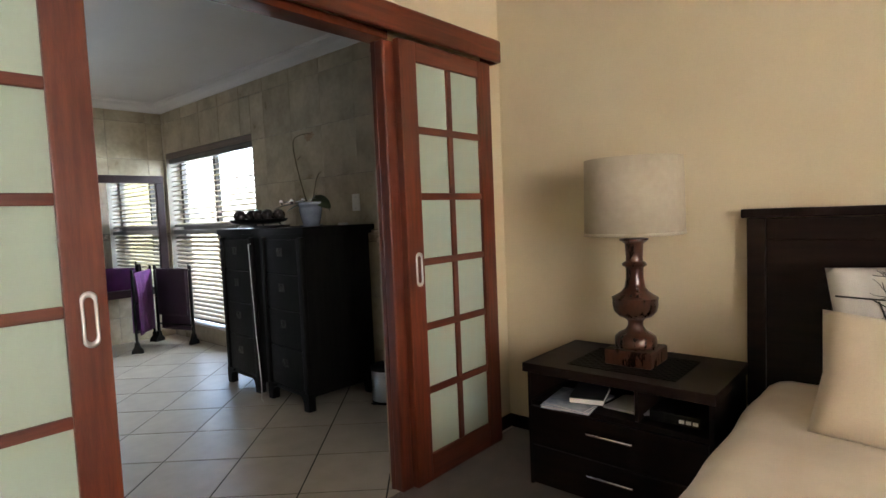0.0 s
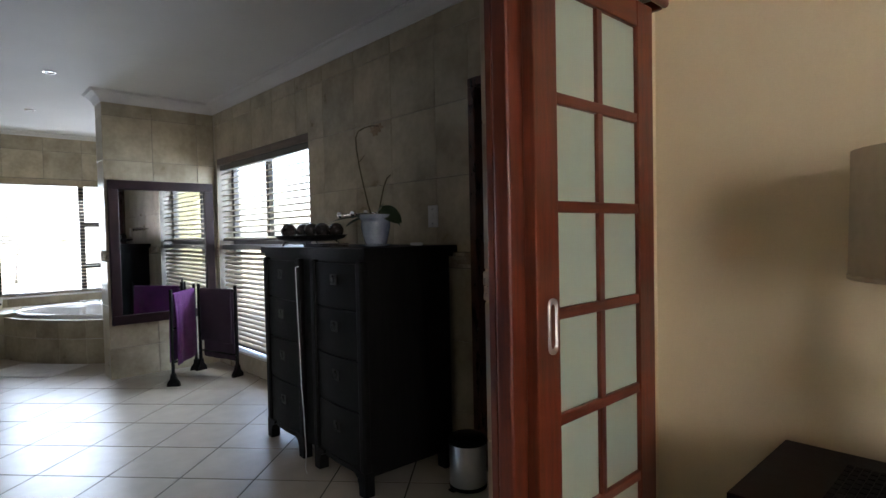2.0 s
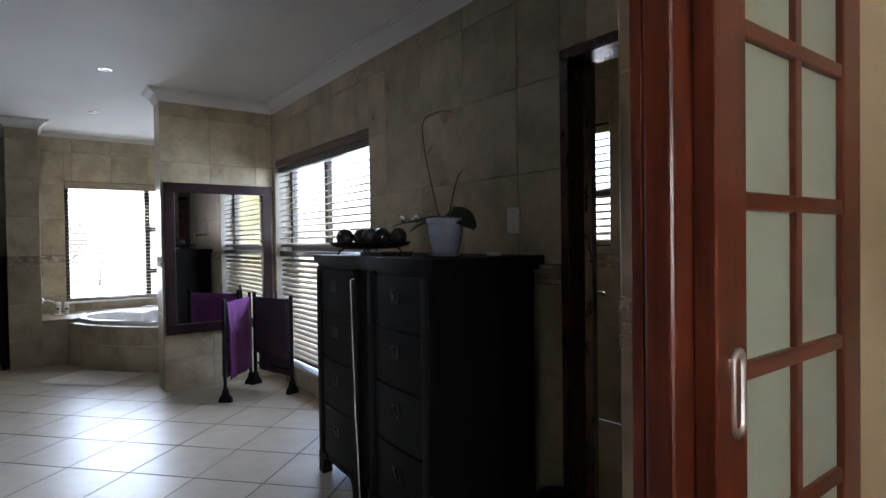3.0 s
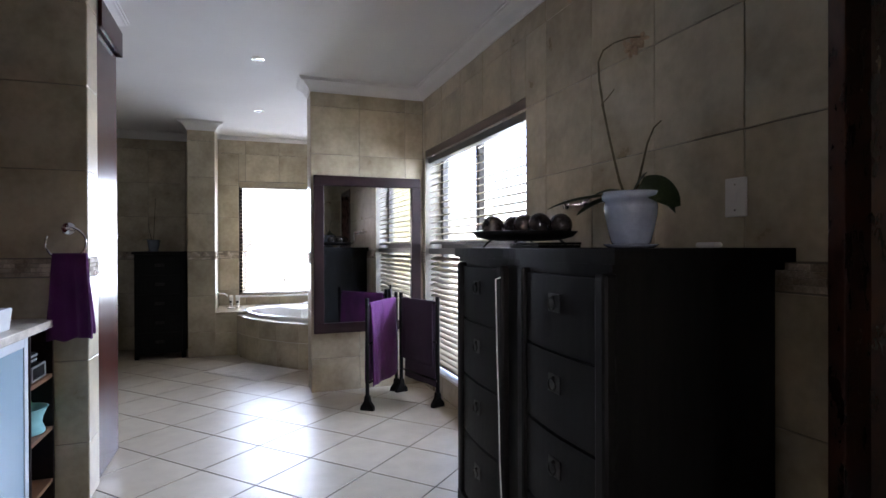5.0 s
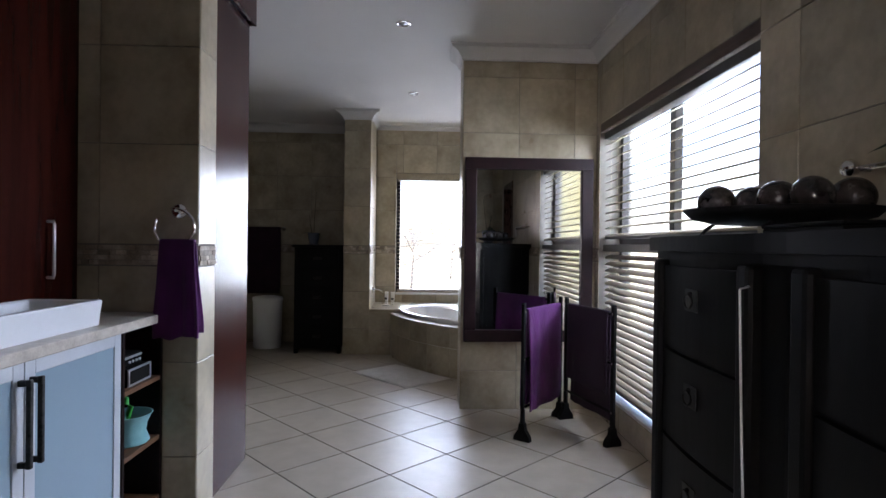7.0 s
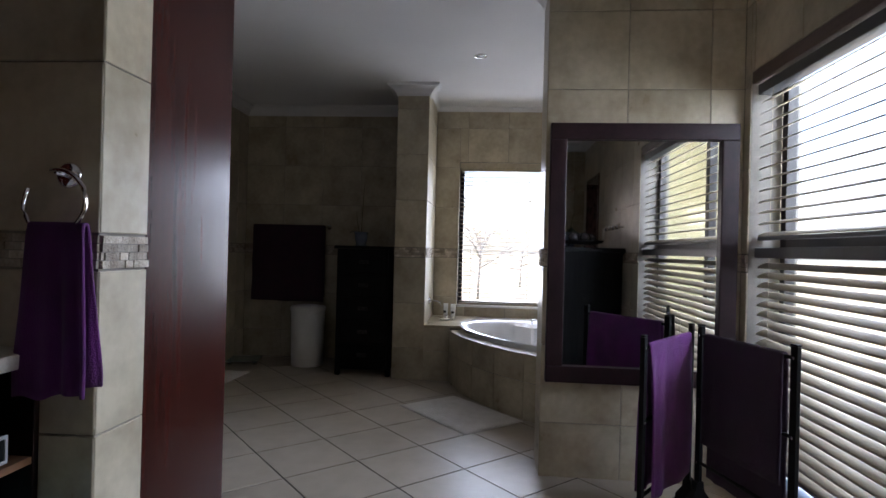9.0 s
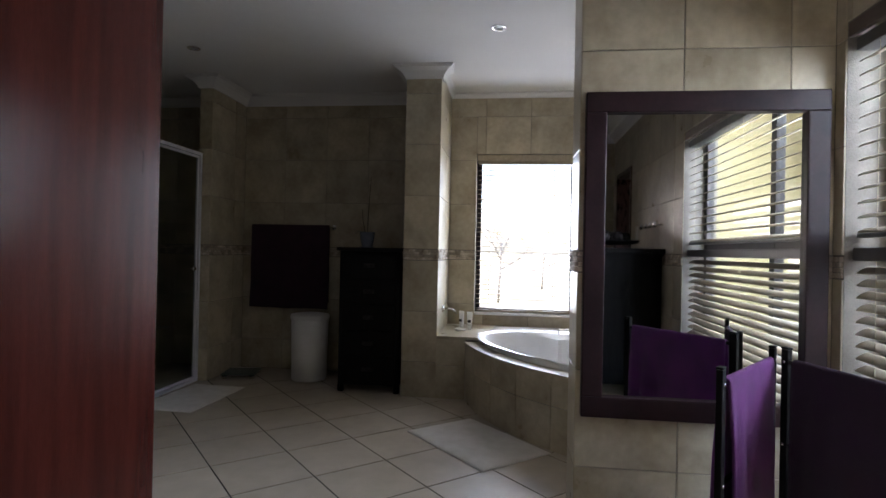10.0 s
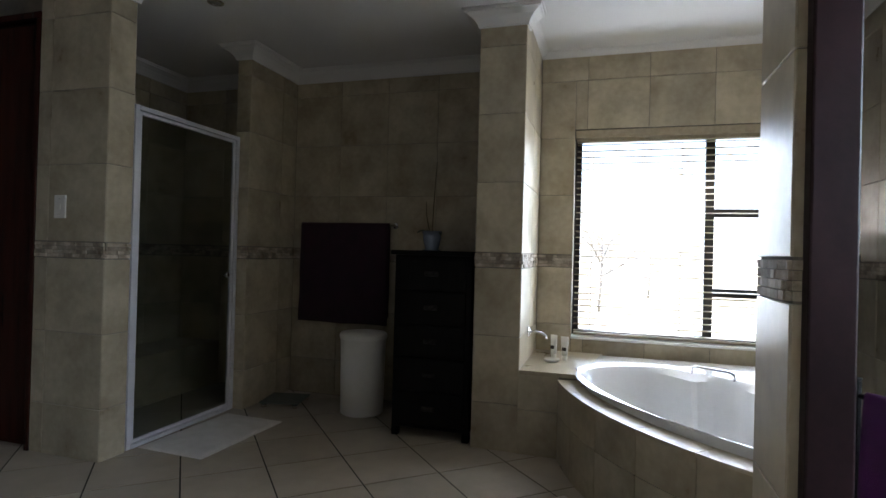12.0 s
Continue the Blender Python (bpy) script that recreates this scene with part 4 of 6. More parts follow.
def stand_wing(a, b, lift):
    d = (b - a).normalized()
    turn = math.degrees(math.atan2(d.y, d.x))
    for p in (a, b):
        po = part("post", boxed(-0.016, 0.016, -0.010, 0.010, 0.03, 0.845, 0.003), BLACK_WOOD, stand, "", False, Matrix.Translation(p) @ pose(0, 0, 0, 0, 0, turn))
        for z in (0.80, 0.50, 0.20):
            part("screw", lathe([(0, 0), (0.006, 0), (0.006, 0.003), (0, 0.004)], 10), CHROME, po, "", True, pose(0, -0.010, z, 90))
        bm = bmesh.new()
        prof = [(-0.05, 0.0), (0.05, 0.0), (0.046, 0.03), (0.02, 0.07), (0.016, 0.11), (-0.016, 0.11), (-0.02, 0.07), (-0.046, 0.03)]
        f = [bm.verts.new((0.5 * x, -0.018, z)) for x, z in prof]
        g = [bm.verts.new((0.5 * x, 0.018, z)) for x, z in prof]
        bm.faces.new(f)
        bm.faces.new(g[::-1])
        for i in range(8):
            bm.faces.new((f[i], f[(i + 1) % 8], g[(i + 1) % 8], g[i]))
        bmesh.ops.recalc_face_normals(bm, faces=bm.faces)
        part("foot", bm, BLACK_WOOD, stand, "", False, Matrix.Translation(p) @ pose(0, 0, 0, 0, 0, turn + 90) @ Matrix.Diagonal((2.2, 1, 1, 1)))
        part("cap", boxed(-0.017, 0.017, -0.011, 0.011, 0.846, 0.853, 0.002), BLACK_WOOD, stand, "", False, Matrix.Translation(p) @ pose(0, 0, 0, 0, 0, turn))
    for z in (0.80, 0.50, 0.20):
        part("rail", tube([a + Vector((0, 0, z)), b + Vector((0, 0, z))], 0.008, 8), BLACK_WOOD, stand, "", True)
    return turn


P2b = P2 + Vector((0.03, 0.035, 0))
ta = stand_wing(P1, P2, 0)
tb = stand_wing(P2b, P3, 0)
w1, w2 = (P2 - P1).length, (P3 - P2b).length
hung_towel("hand_towel", "purple towel over one wing of the folding stand", Matrix.Translation(P1 + (P2 - P1).normalized() * 0.035 + Vector((0, 0, 0.802))) @ pose(0, 0, 0, 0, 0, ta), w1 - 0.07, 0.60, 0.63, 0.014, PURPLE, 0.02, 0.0, 0.008, "towels on the stand")
# same cloth as the first towel, with its shade painted in
hung_towel("hand_towel", "purple towel over the far wing, shade painted into its colour", Matrix.Translation(P2b + (P3 - P2b).normalized() * 0.04 + Vector((0, 0, 0.802))) @ pose(0, 0, 0, 0, 0, tb), w2 - 0.09, 0.66, 0.5, 0.014, SHADED_PURPLE, 0.006, 0.0, 0.008, "towels on the stand")

# ---------------------------------------------------------------- dark red sliding panel at the pier
slide2 = thing("sliding_panel_door", "dark red varnished sliding door standing against the pier", "door", pose(-5.459, Y_PIER - 0.052, 0.0))
part("leaf", boxed(-0.246, 0.246, 0.004, 0.044, 0.012, 2.405, 0.003), DARK_RED, slide2)
part("edge_band", boxed(-0.248, -0.2465, 0.006, 0.042, 0.014, 2.403), DARK_RED, slide2)
box2 = thing("door_track_box", "dark red box over the sliding door", "pelmet", pose(-5.459, Y_PIER - 0.052, 2.407))
part("fascia", boxed(-0.27, 0.246, 0.055, 0.075, 0.0, 0.15, 0.003), DARK_RED, box2)
part("end_board", boxed(-0.27, -0.25, 0.0, 0.054, 0.0, 0.15, 0.003), DARK_RED, box2)
part("track", boxed(-0.248, 0.244, 0.008, 0.052, 0.03, 0.148), ALU, box2)

# dark door beyond the shower
door_red = thing("passage_door", "closed dark red wooden door beside the shower wall", "door", pose(X_SWITCH - 0.06, -2.348, 0.0))
part("leaf", boxed(-0.02, 0.02, -0.358, 0.358, 0.01, 2.45, 0.004), DARK_RED, door_red)
part("frame", boxed(-0.035, 0.065, 0.363, 0.395, 0.0, 2.46, 0.004), DARK_RED, door_red)
part("frame", boxed(-0.035, 0.065, -0.395, -0.363, 0.0, 2.46, 0.004), DARK_RED, door_red)
part("frame", boxed(-0.035, 0.065, -0.395, 0.395, 2.462, 2.50, 0.004), DARK_RED, door_red)

# ---------------------------------------------------------------- vanity
V0, VY, VB = -3.30, 0.062, -0.262
VANITY = pose(0.09, 0.065, 0) @ Matrix.Diagonal((1, 1, 1.046, 1))
vanity = thing("vanity_cabinet", "vanity cabinet with aluminium framed frosted glass doors", "cabinet", VANITY)
part("body", boxed(-4.785, V0, VB, VY - 0.026, 0.08, 0.829, 0.002), ESPRESSO, vanity)
part("plinth", boxed(-4.785, V0, VB, VY - 0.07, 0.0, 0.078), ESPRESSO, vanity)
xs = [-4.785 + (V0 + 4.785) * q / 3 for q in range(4)]
for q in range(3):
    a, b = xs[q] + 0.002, xs[q + 1] - 0.002
    d = part("door", boxed(a + 0.04, b - 0.04, VY - 0.016, VY - 0.008, 0.12, 0.795), ICE_GLASS, vanity, "frosted glass door in an aluminium frame")
    for x0, x1, z0, z1 in ((a, a + 0.042, 0.085, 0.829), (b - 0.042, b, 0.085, 0.829), (a + 0.042, b - 0.042, 0.085, 0.127), (a + 0.042, b - 0.042, 0.787, 0.829)):
        part("frame_bar", boxed(x0, x1, VY - 0.022, VY - 0.003, z0, z1, 0.002), SATIN, d)
    hx = b - 0.021 if q % 2 == 0 else a + 0.021
    h = part("handle", boxed(hx - 0.007, hx + 0.007, VY + 0.020, VY + 0.034, 0.55, 0.785, 0.003), PEWTER, d, "square pewter bar handle")
    for z in (0.56, 0.775):
        part("standoff", boxed(hx - 0.006, hx + 0.006, VY - 0.003, VY + 0.020, z - 0.008, z + 0.008, 0.002), PEWTER, d)

shelf = thing("open_shelf_unit", "dark wooden open shelf unit under the stone top", "shelf", VANITY)
part("side", boxed(-5.104, -5.086, VB, VY, 0.0, 0.83, 0.002), ESPRESSO, shelf)
part("side", boxed(-4.805, -4.788, VB, VY, 0.0, 0.83, 0.002), ESPRESSO, shelf)
part("back", boxed(-5.086, -4.805, VB, VB + 0.012, 0.0, 0.83), ESPRESSO, shelf)
SHELF_EDGE = surface("shelf_board", (0.10, 0.045, 0.02), (0.19, 0.09, 0.042), rough=0.4, scale=5, fine=60, bump=0.05, stretch=(1, 8, 8))
for z in (0.115, 0.355, 0.595):
    part("board", boxed(-5.086, -4.805, VB + 0.012, VY - 0.002, z, z + 0.018, 0.002), SHELF_EDGE, shelf)

top = thing("stone_counter", "beige stone vanity top", "worktop", pose(0.09, 0.065, 0.869))
part("slab", boxed(-5.102, V0, VB - 0.03, VY + 0.02, 0.0, 0.036, 0.004), STONE_TOP, top)

basin = thing("basin", "white rectangular porcelain basin on the stone top", "basin", pose(-4.245, -0.04, 0.906))
bm = bmesh.new()
rings = []
for hx, hy, z, rr in ((0.385, 0.122, 0.0, 0.01), (0.392, 0.130, 0.085, 0.01), (0.388, 0.127, 0.09, 0.01), (0.375, 0.114, 0.09, 0.01), (0.368, 0.108, 0.085, 0.012), (0.35, 0.095, 0.03, 0.03), (0.30, 0.06, 0.02, 0.03)):
    ringv = []
    for cx, cy, a0 in ((1, 1, 0), (-1, 1, 90), (-1, -1, 180), (1, -1, 270)):
        for q in range(5):
            a = radians(a0 + 22.5 * q)
            ringv.append(bm.verts.new((cx * (hx - rr) + rr * math.cos(a), cy * (hy - rr) + rr * math.sin(a), z)))
    rings.append(ringv)
for p, q in zip(rings, rings[1:]):
    for i in range(20):
        bm.faces.new((p[i], p[(i + 1) % 20], q[(i + 1) % 20], q[i]))
bm.faces.new(rings[0][::-1])
bm.faces.new(rings[-1])
bmesh.ops.recalc_face_normals(bm, faces=bm.faces)
smooth_angle(part("bowl", bm, PORCELAIN, basin), 30)

cup = thing("tall_cupboard", "dark mahogany cupboard doors behind the vanity", "cupboard", pose(0.085, 0.035, 0))
part("body", boxed(-5.10, V0, -0.94, VB - 0.022, 0.0, 2.55), DARK_RED, cup)
for q in range(4):
    a, b = -5.10 + 0.45 * q + 0.002, -5.10 + 0.45 * (q + 1) - 0.002
    d = part("door", boxed(a, b, VB - 0.021, VB - 0.003, 0.91, 2.54, 0.003), DARK_RED, cup)
    hx = a + 0.19 if q == 0 else b - 0.06
    part("handle", tube([(hx, VB - 0.004, 1.06), (hx, VB + 0.022, 1.06), (hx, VB + 0.024, 1.07), (hx, VB + 0.024, 1.268), (hx, VB + 0.022, 1.278), (hx, VB - 0.004, 1.278)], 0.006, 8), ALU, d, "slim steel bar handle", True)

box_a = thing("metal_case", "small dark case with metal edges on the shelf", "case", pose(-4.85, 0.053, 0.643))
part("body", boxed(-0.085, 0.085, -0.06, 0.06, 0.0, 0.07, 0.004), BLACK_WOOD, box_a)
for z in (0.003, 0.062):
    part("edge_strip", boxed(-0.087, 0.087, 0.056, 0.063, z, z + 0.008, 0.001), ALU, box_a)
for x in (-0.083, 0.083):
    part("edge_strip", boxed(x - 0.004, x + 0.004, 0.057, 0.0635, 0.011, 0.062, 0.001), ALU, box_a)
radio = thing("radio", "small black and silver radio on the case", "radio", pose(-4.84, 0.045, 0.714))
part("body", boxed(-0.075, 0.075, -0.045, 0.045, 0.0, 0.05, 0.008), BLACK_WOOD, radio)
part("trim", boxed(-0.07, 0.07, 0.044, 0.048, 0.032, 0.042, 0.002), ALU, radio)
for q in range(4):
    part("button", lathe([(0, 0), (0.006, 0), (0.006, 0.004), (0, 0.005)], 10), ALU, radio, "", True, pose(-0.05 + 0.025 * q, 0.045, 0.018, -90))
teal = surface("teal_plastic", (0.16, 0.36, 0.36), (0.24, 0.48, 0.47), rough=0.3, scale=10, fine=60, bump=0.02)
bowl_t = thing("waisted_bowl", "pale teal waisted plastic bowl on the shelf", "bowl", pose(-4.895, 0.045, 0.3915))
part("shell", lathe([(0, 0), (0.075, 0), (0.08, 0.006), (0.066, 0.045), (0.07, 0.075), (0.088, 0.115), (0.092, 0.118), (0.084, 0.118), (0.06, 0.09), (0, 0.085)], 32), teal, bowl_t, "", True)
green = surface("bright_green_plastic", (0.02, 0.30, 0.04), (0.05, 0.45, 0.08), rough=0.3, scale=8, fine=60, bump=0.0)
frog = thing("bath_toy", "small bright green plastic bath toy in the bowl", "toy", pose(-4.855, 0.07, 0.493))
part("body", tube([(0.0, 0.0, 0.0), (0.015, 0.005, 0.03), (-0.012, 0.0, 0.05), (0.012, -0.004, 0.075), (0.022, 0.0, 0.095)], 0.013, 10, 0.7), green, frog, "", True)
packs = thing("tissue_pack", "white paper pack on the shelf", "box", pose(-4.75, 0.0, 0.3915))
part("pack", boxed(-0.025, 0.03, -0.07, 0.07, 0.0, 0.085, 0.006), WHITE_PLASTIC, packs)
packs2 = thing("blue_box", "pale blue box on the lowest shelf", "box", pose(-4.77, 0.005, 0.1405))
part("carton", boxed(-0.045, 0.045, -0.07, 0.07, 0.0, 0.12, 0.003), surface("pale_blue_card", (0.34, 0.44, 0.56), (0.42, 0.52, 0.64), rough=0.6), packs2)

# towel ring on the pier
ringt = thing("towel_ring", "chrome towel ring on the tiled pier", "towel ring", pose(X_PIER + 0.002, 0.192, 1.335))
part("rosette", lathe([(0, 0), (0.032, 0), (0.033, 0.005), (0.026, 0.012), (0, 0.013)], 24), CHROME, ringt, "", True, pose(0, 0, 0.0, 0, 90, 0))
part("stub", tube([(0.01, 0, 0), (0.045, 0, 0.004)], 0.008, 10), CHROME, ringt, "", True)
part("hoop", tube([(0.045 + 0.012 * math.sin(math.pi * q / 20), 0.085 * math.cos(a), -0.07 + 0.078 * math.sin(a)) for q, a in enumerate(np.linspace(radians(100), radians(-205), 25))], 0.0055, 10), CHROME, ringt, "", True)
hung_towel("guest_towel", "purple towel through the chrome ring", pose(X_PIER + 0.057, 0.28, 1.205, 0, 0, -90), 0.14, 0.40, 0.385, 0.012, PURPLE, 0.016, 0.05, 0.008)

# ---------------------------------------------------------------- things on the chest
tray = thing("ball_bowl", "long dark metal bowl on legs with decorative balls", "bowl", pose(-4.012, 2.14, 1.236, 0, 0, 4))
bm = bmesh.new()
loops = []
for sx, sy, z in ((0.05, 0.05, 0.028), (0.15, 0.15, 0.032), (0.205, 0.205, 0.046), (0.228, 0.228, 0.068), (0.222, 0.222, 0.069), (0.195, 0.195, 0.052), (0.14, 0.14, 0.042), (0.05, 0.05, 0.040)):
    loops.append([bm.verts.new((sx * math.cos(a), sy * math.sin(a), z)) for a in np.linspace(0, 2 * math.pi, 36, endpoint=False)])
for p, q in zip(loops, loops[1:]):
    for i in range(36):
        bm.faces.new((p[i], p[(i + 1) % 36], q[(i + 1) % 36], q[i]))
bm.faces.new(loops[0][::-1])
bm.faces.new(loops[-1])
bmesh.ops.recalc_face_normals(bm, faces=bm.faces)
part("bowl", bm, BLACK_WOOD, tray, "", True)
for x in (-0.12, 0.12):
    for y in (-0.12, 0.12):
        part("leg", tube([(x * 0.9, y * 0.8, 0.04), (x, y, 0.02), (x * 1.1, y * 1.1, 0.0)], 0.005, 8), PEWTER, tray, "", True)
BALL = surface("marbled_dark_ball", (0.012, 0.010, 0.010), (0.055, 0.045, 0.040), rough=0.22, scale=28, fine=90, bump=0.08)
ball_mesh = None
for x, y in ((-0.13, -0.09), (-0.14, 0.02), (0.0, 0.0), (0.102, 0.015), (0.095, 0.122)):
    b = tagged(thing("decorative_ball", "dark marbled decorative ball in the metal bowl", "ornament", pose(-4.012 + x, 2.14 + y, 1.236 + 0.043 + 0.052), "balls in the bowl"))
    bm = bmesh.new()
    bmesh.ops.create_uvsphere(bm, u_segments=24, v_segments=14, radius=0.05)
    for v in bm.verts:
        v.co *= 1 + 0.02 * noise.noise(v.co * 30 + Vector((x * 40, 0, 0)))
    part("ball", bm, BALL, b, "", True)
case = thing("flat_black_box", "flat black box lying on the chest", "box", pose(-3.66, 2.03, 1.236, 0, 0, -5))
part("lower", boxed(-0.13, 0.13, -0.08, 0.08, 0.0, 0.010, 0.003), BLACK_WOOD, case)
part("lid", boxed(-0.132, 0.132, -0.082, 0.082, 0.011, 0.019, 0.003), BLACK_WOOD, case)
trinket = thing("soap_bar", "small pale soap bar on the chest", "soap", pose(-3.16, 2.30, 1.236))
part("bar", boxed(-0.035, 0.035, -0.02, 0.02, 0.0, 0.016, 0.007), WHITE_PLASTIC, trinket)
cordo = thing("white_cable", "white cable hanging down the front of the chest", "cable", pose(0.152, 0.01, 0) @ Matrix.Diagonal((1, 1, 1.04, 1)))
part("wire", tube([(-3.845, 1.86, 1.085), (-3.842, 1.84, 1.08), (-3.835, 1.838, 1.0), (-3.822, 1.836, 0.8), (-3.81, 1.836, 0.62), (-3.80, 1.834, 0.45), (-3.775, 1.83, 0.3), (-3.765, 1.828, 0.2), (-3.76, 1.83, 0.09), (-3.752, 1.82, 0.004), (-3.70, 1.80, 0.004)], 0.0025, 7), WHITE_PLASTIC, cordo, "", True)

robe = thing("robe_rail", "chrome robe rail with round knobs on the tiles", "hook rail", pose(-3.93, Y_WIN - 0.001, 1.44))
part("bar", boxed(-0.30, 0.30, -0.036, -0.028, -0.008, 0.008, 0.003), CHROME, robe)
for x in (-0.24, -0.08, 0.08, 0.24):
    part("hook_knob", lathe([(0, 0), (0.009, 0), (0.008, 0.036), (0.022, 0.048), (0.027, 0.062), (0.020, 0.078), (0, 0.084)], 18), CHROME, robe, "", True, pose(x, 0, 0.0, 90))


def switch_plate(at, label):
    s = thing("light_switch", label, "switch", at, "light switches")
    part("plate", boxed(-0.041, 0.041, -0.010, 0, -0.064, 0.064, 0.004), WHITE_PLASTIC, s)
    part("rocker", boxed(-0.009, 0.009, -0.014, -0.010, -0.016, 0.016, 0.002), WHITE_PLASTIC, s)
    for z in (-0.042, 0.042):
        part("screw", lathe([(0, 0), (0.004, 0), (0.003, 0.002), (0, 0.002)], 8), CHROME, s, "", True, pose(0, -0.010, z, 90))
    return s


switch_plate(pose(-3.256, Y_WIN - 0.002, 1.40), "white light switch on the beige tiles")
switch_plate(pose(X_SWITCH + 0.002, -1.758, 1.385, 0, 0, 90), "white light switch beside the shower")

pedal = thing("pedal_bin", "small steel waste bin beside the chest", "waste bin", pose(-2.83, 2.335, 0.0))
part("drum", lathe([(0, 0.01), (0.092, 0.01), (0.095, 0.02), (0.095, 0.225), (0.09, 0.23), (0, 0.23)], 36), ALU, pedal, "", True)
part("base_ring", lathe([(0, 0), (0.097, 0), (0.098, 0.016), (0.094, 0.018), (0, 0.018)], 36), BLACK_WOOD, pedal, "", True)
part("lid", lathe([(0.098, 0.228), (0.098, 0.245), (0.085, 0.262), (0.04, 0.275), (0, 0.278)], 36), BLACK_WOOD, pedal, "", True)
part("pedal", boxed(-0.02, 0.02, -0.125, -0.09, 0.006, 0.014, 0.003), BLACK_WOOD, pedal)


def downlight(x, y):
    d = thing("downlight", "round recessed chrome downlight in the white ceiling", "ceiling light", pose(x, y, CEIL), "ceiling downlights")
    part("trim_ring", lathe([(0.034, -0.002), (0.036, -0.007), (0.048, -0.006), (0.050, -0.001), (0.048, 0.0)], 32), CHROME, d, "", True)
    part("lamp", lathe([(0, -0.0025), (0.030, -0.0035), (0.034, -0.001)], 24), surface("lamp_glass", (0.30, 0.29, 0.27), (0.4, 0.39, 0.37), rough=0.15, bump=0.0), d, "", True)
    return d


for x, y in ((-6.253, 1.092), (-7.907, 1.136), (-8.129, -1.139)):
    downlight(x, y)

# ---------------------------------------------------------------- toilet room behind its door
wall_wc_far = wall_box("wall_toilet_far", -4.55, X_SLIDE0, 3.90, 4.06, "tiled far wall of the toilet room", GROUT, holes=[(-4.35, -3.72, 1.25, 2.13)])
wall_wc_w = wall_box("wall_toilet_side", -4.55, -4.40, Y_WIN + 0.24, 3.90, "side wall of the toilet room", CREAM_OUT, axis="y")
wall_wc_e = wall_box("wall_toilet_end", X_SLIDE0 - 0.02, X_SLIDE0 + 0.12, Y_WIN + 0.24, 3.90, "end wall of the toilet room", GROUT, axis="y")
structure("ceiling_toilet", boxed(-4.55, X_SLIDE0 + 0.12, Y_WIN + 0.24, 4.06, CEIL, CEIL + 0.15), CEILING, "white ceiling of the toilet room", "ceiling")
structure("floor_toilet", boxed(-4.40, X_SLIDE0, Y_WIN + 0.2, 3.90, -0.15, -0.002), FLOOR_TILE, "tiled floor of the toilet room", "floor")
window_unit("window_3", "small dark framed toilet window", pose(-4.35, 3.99, 0), 0.63, 1.25, 2.13, [], [(0.045, 0.585, 1.64)])
venetian("venetian_blind", "cream slatted blind at the small toilet window", pose(-4.34, 3.93, 0), 0.61, 1.26, 2.11, 0.052, 0.048, 24, "window blinds")
wc = thing("toilet_door", "dark red wooden toilet door standing open", "door", pose(WCD[0] + 0.012, Y_WIN + 0.10, 0.0, 0, 0, 127))
leaf = part("leaf", boxed(0.0, 0.74, -0.02, 0.02, 0.008, WCD[2] - 0.012, 0.003), MAHOGANY, wc)
hd = part("handle", tube([(0.68, -0.02, 1.0), (0.68, -0.062, 1.0), (0.675, -0.068, 1.0), (0.57, -0.068, 1.0)], 0.009, 10), CHROME, wc, "chrome lever handle", True)
part("plate", boxed(0.66, 0.70, -0.026, -0.0205, 0.90, 1.08, 0.003), CHROME, wc)
fr = thing("toilet_door_frame", "dark red wooden door frame in the tiled wall", "door frame", pose(0, 0, 0))
part("jamb", boxed(WCD[0] - 0.048, WCD[0], Y_WIN - 0.012, Y_WIN + 0.15, 0.0, WCD[2], 0.004), MAHOGANY, fr)
part("jamb", boxed(WCD[1], WCD[1] + 0.048, Y_WIN - 0.012, Y_WIN + 0.15, 0.0, WCD[2], 0.004), MAHOGANY, fr)
part("head", boxed(WCD[0] - 0.048, WCD[1] + 0.048, Y_WIN - 0.012, Y_WIN + 0.15, WCD[2] + 0.001, WCD[2] + 0.048, 0.004), MAHOGANY, fr)

# ---------------------------------------------------------------- bedroom
ns = thing("nightstand", "dark espresso wooden nightstand with open shelf and two drawers", "nightstand", pose(-1.003, 2.185, -0.004) @ Matrix.Diagonal((1, 1, 1.217, 1)))
part("top", boxed(-0.42, 0.42, -0.265, 0.265, 0.445, 0.48, 0.003), ESPRESSO, ns)
for x in (-0.405, 0.39):
    part("side", boxed(x, x + 0.016, -0.245, 0.255, 0.0, 0.444, 0.002), ESPRESSO, ns)
part("back", boxed(-0.389, 0.39, 0.24, 0.254, 0.0, 0.444), ESPRESSO, ns)
part("shelf", boxed(-0.389, 0.39, -0.24, 0.239, 0.315, 0.333, 0.002), ESPRESSO, ns)
part("divider", boxed(0.10, 0.116, -0.235, 0.239, 0.334, 0.444, 0.002), ESPRESSO, ns)
for z0, z1 in ((0.165, 0.312), (0.012, 0.160)):
    d = part("drawer", boxed(-0.386, 0.387, -0.252, -0.22, z0, z1, 0.002), ESPRESSO, ns)
    zc = z1 - 0.05
    part("handle", tube([(-0.10, -0.252, zc), (-0.10, -0.275, zc), (-0.096, -0.278, zc), (0.096, -0.278, zc), (0.10, -0.275, zc), (0.10, -0.252, zc)], 0.005, 8), CHROME, d, "slim chrome bar handle", True)


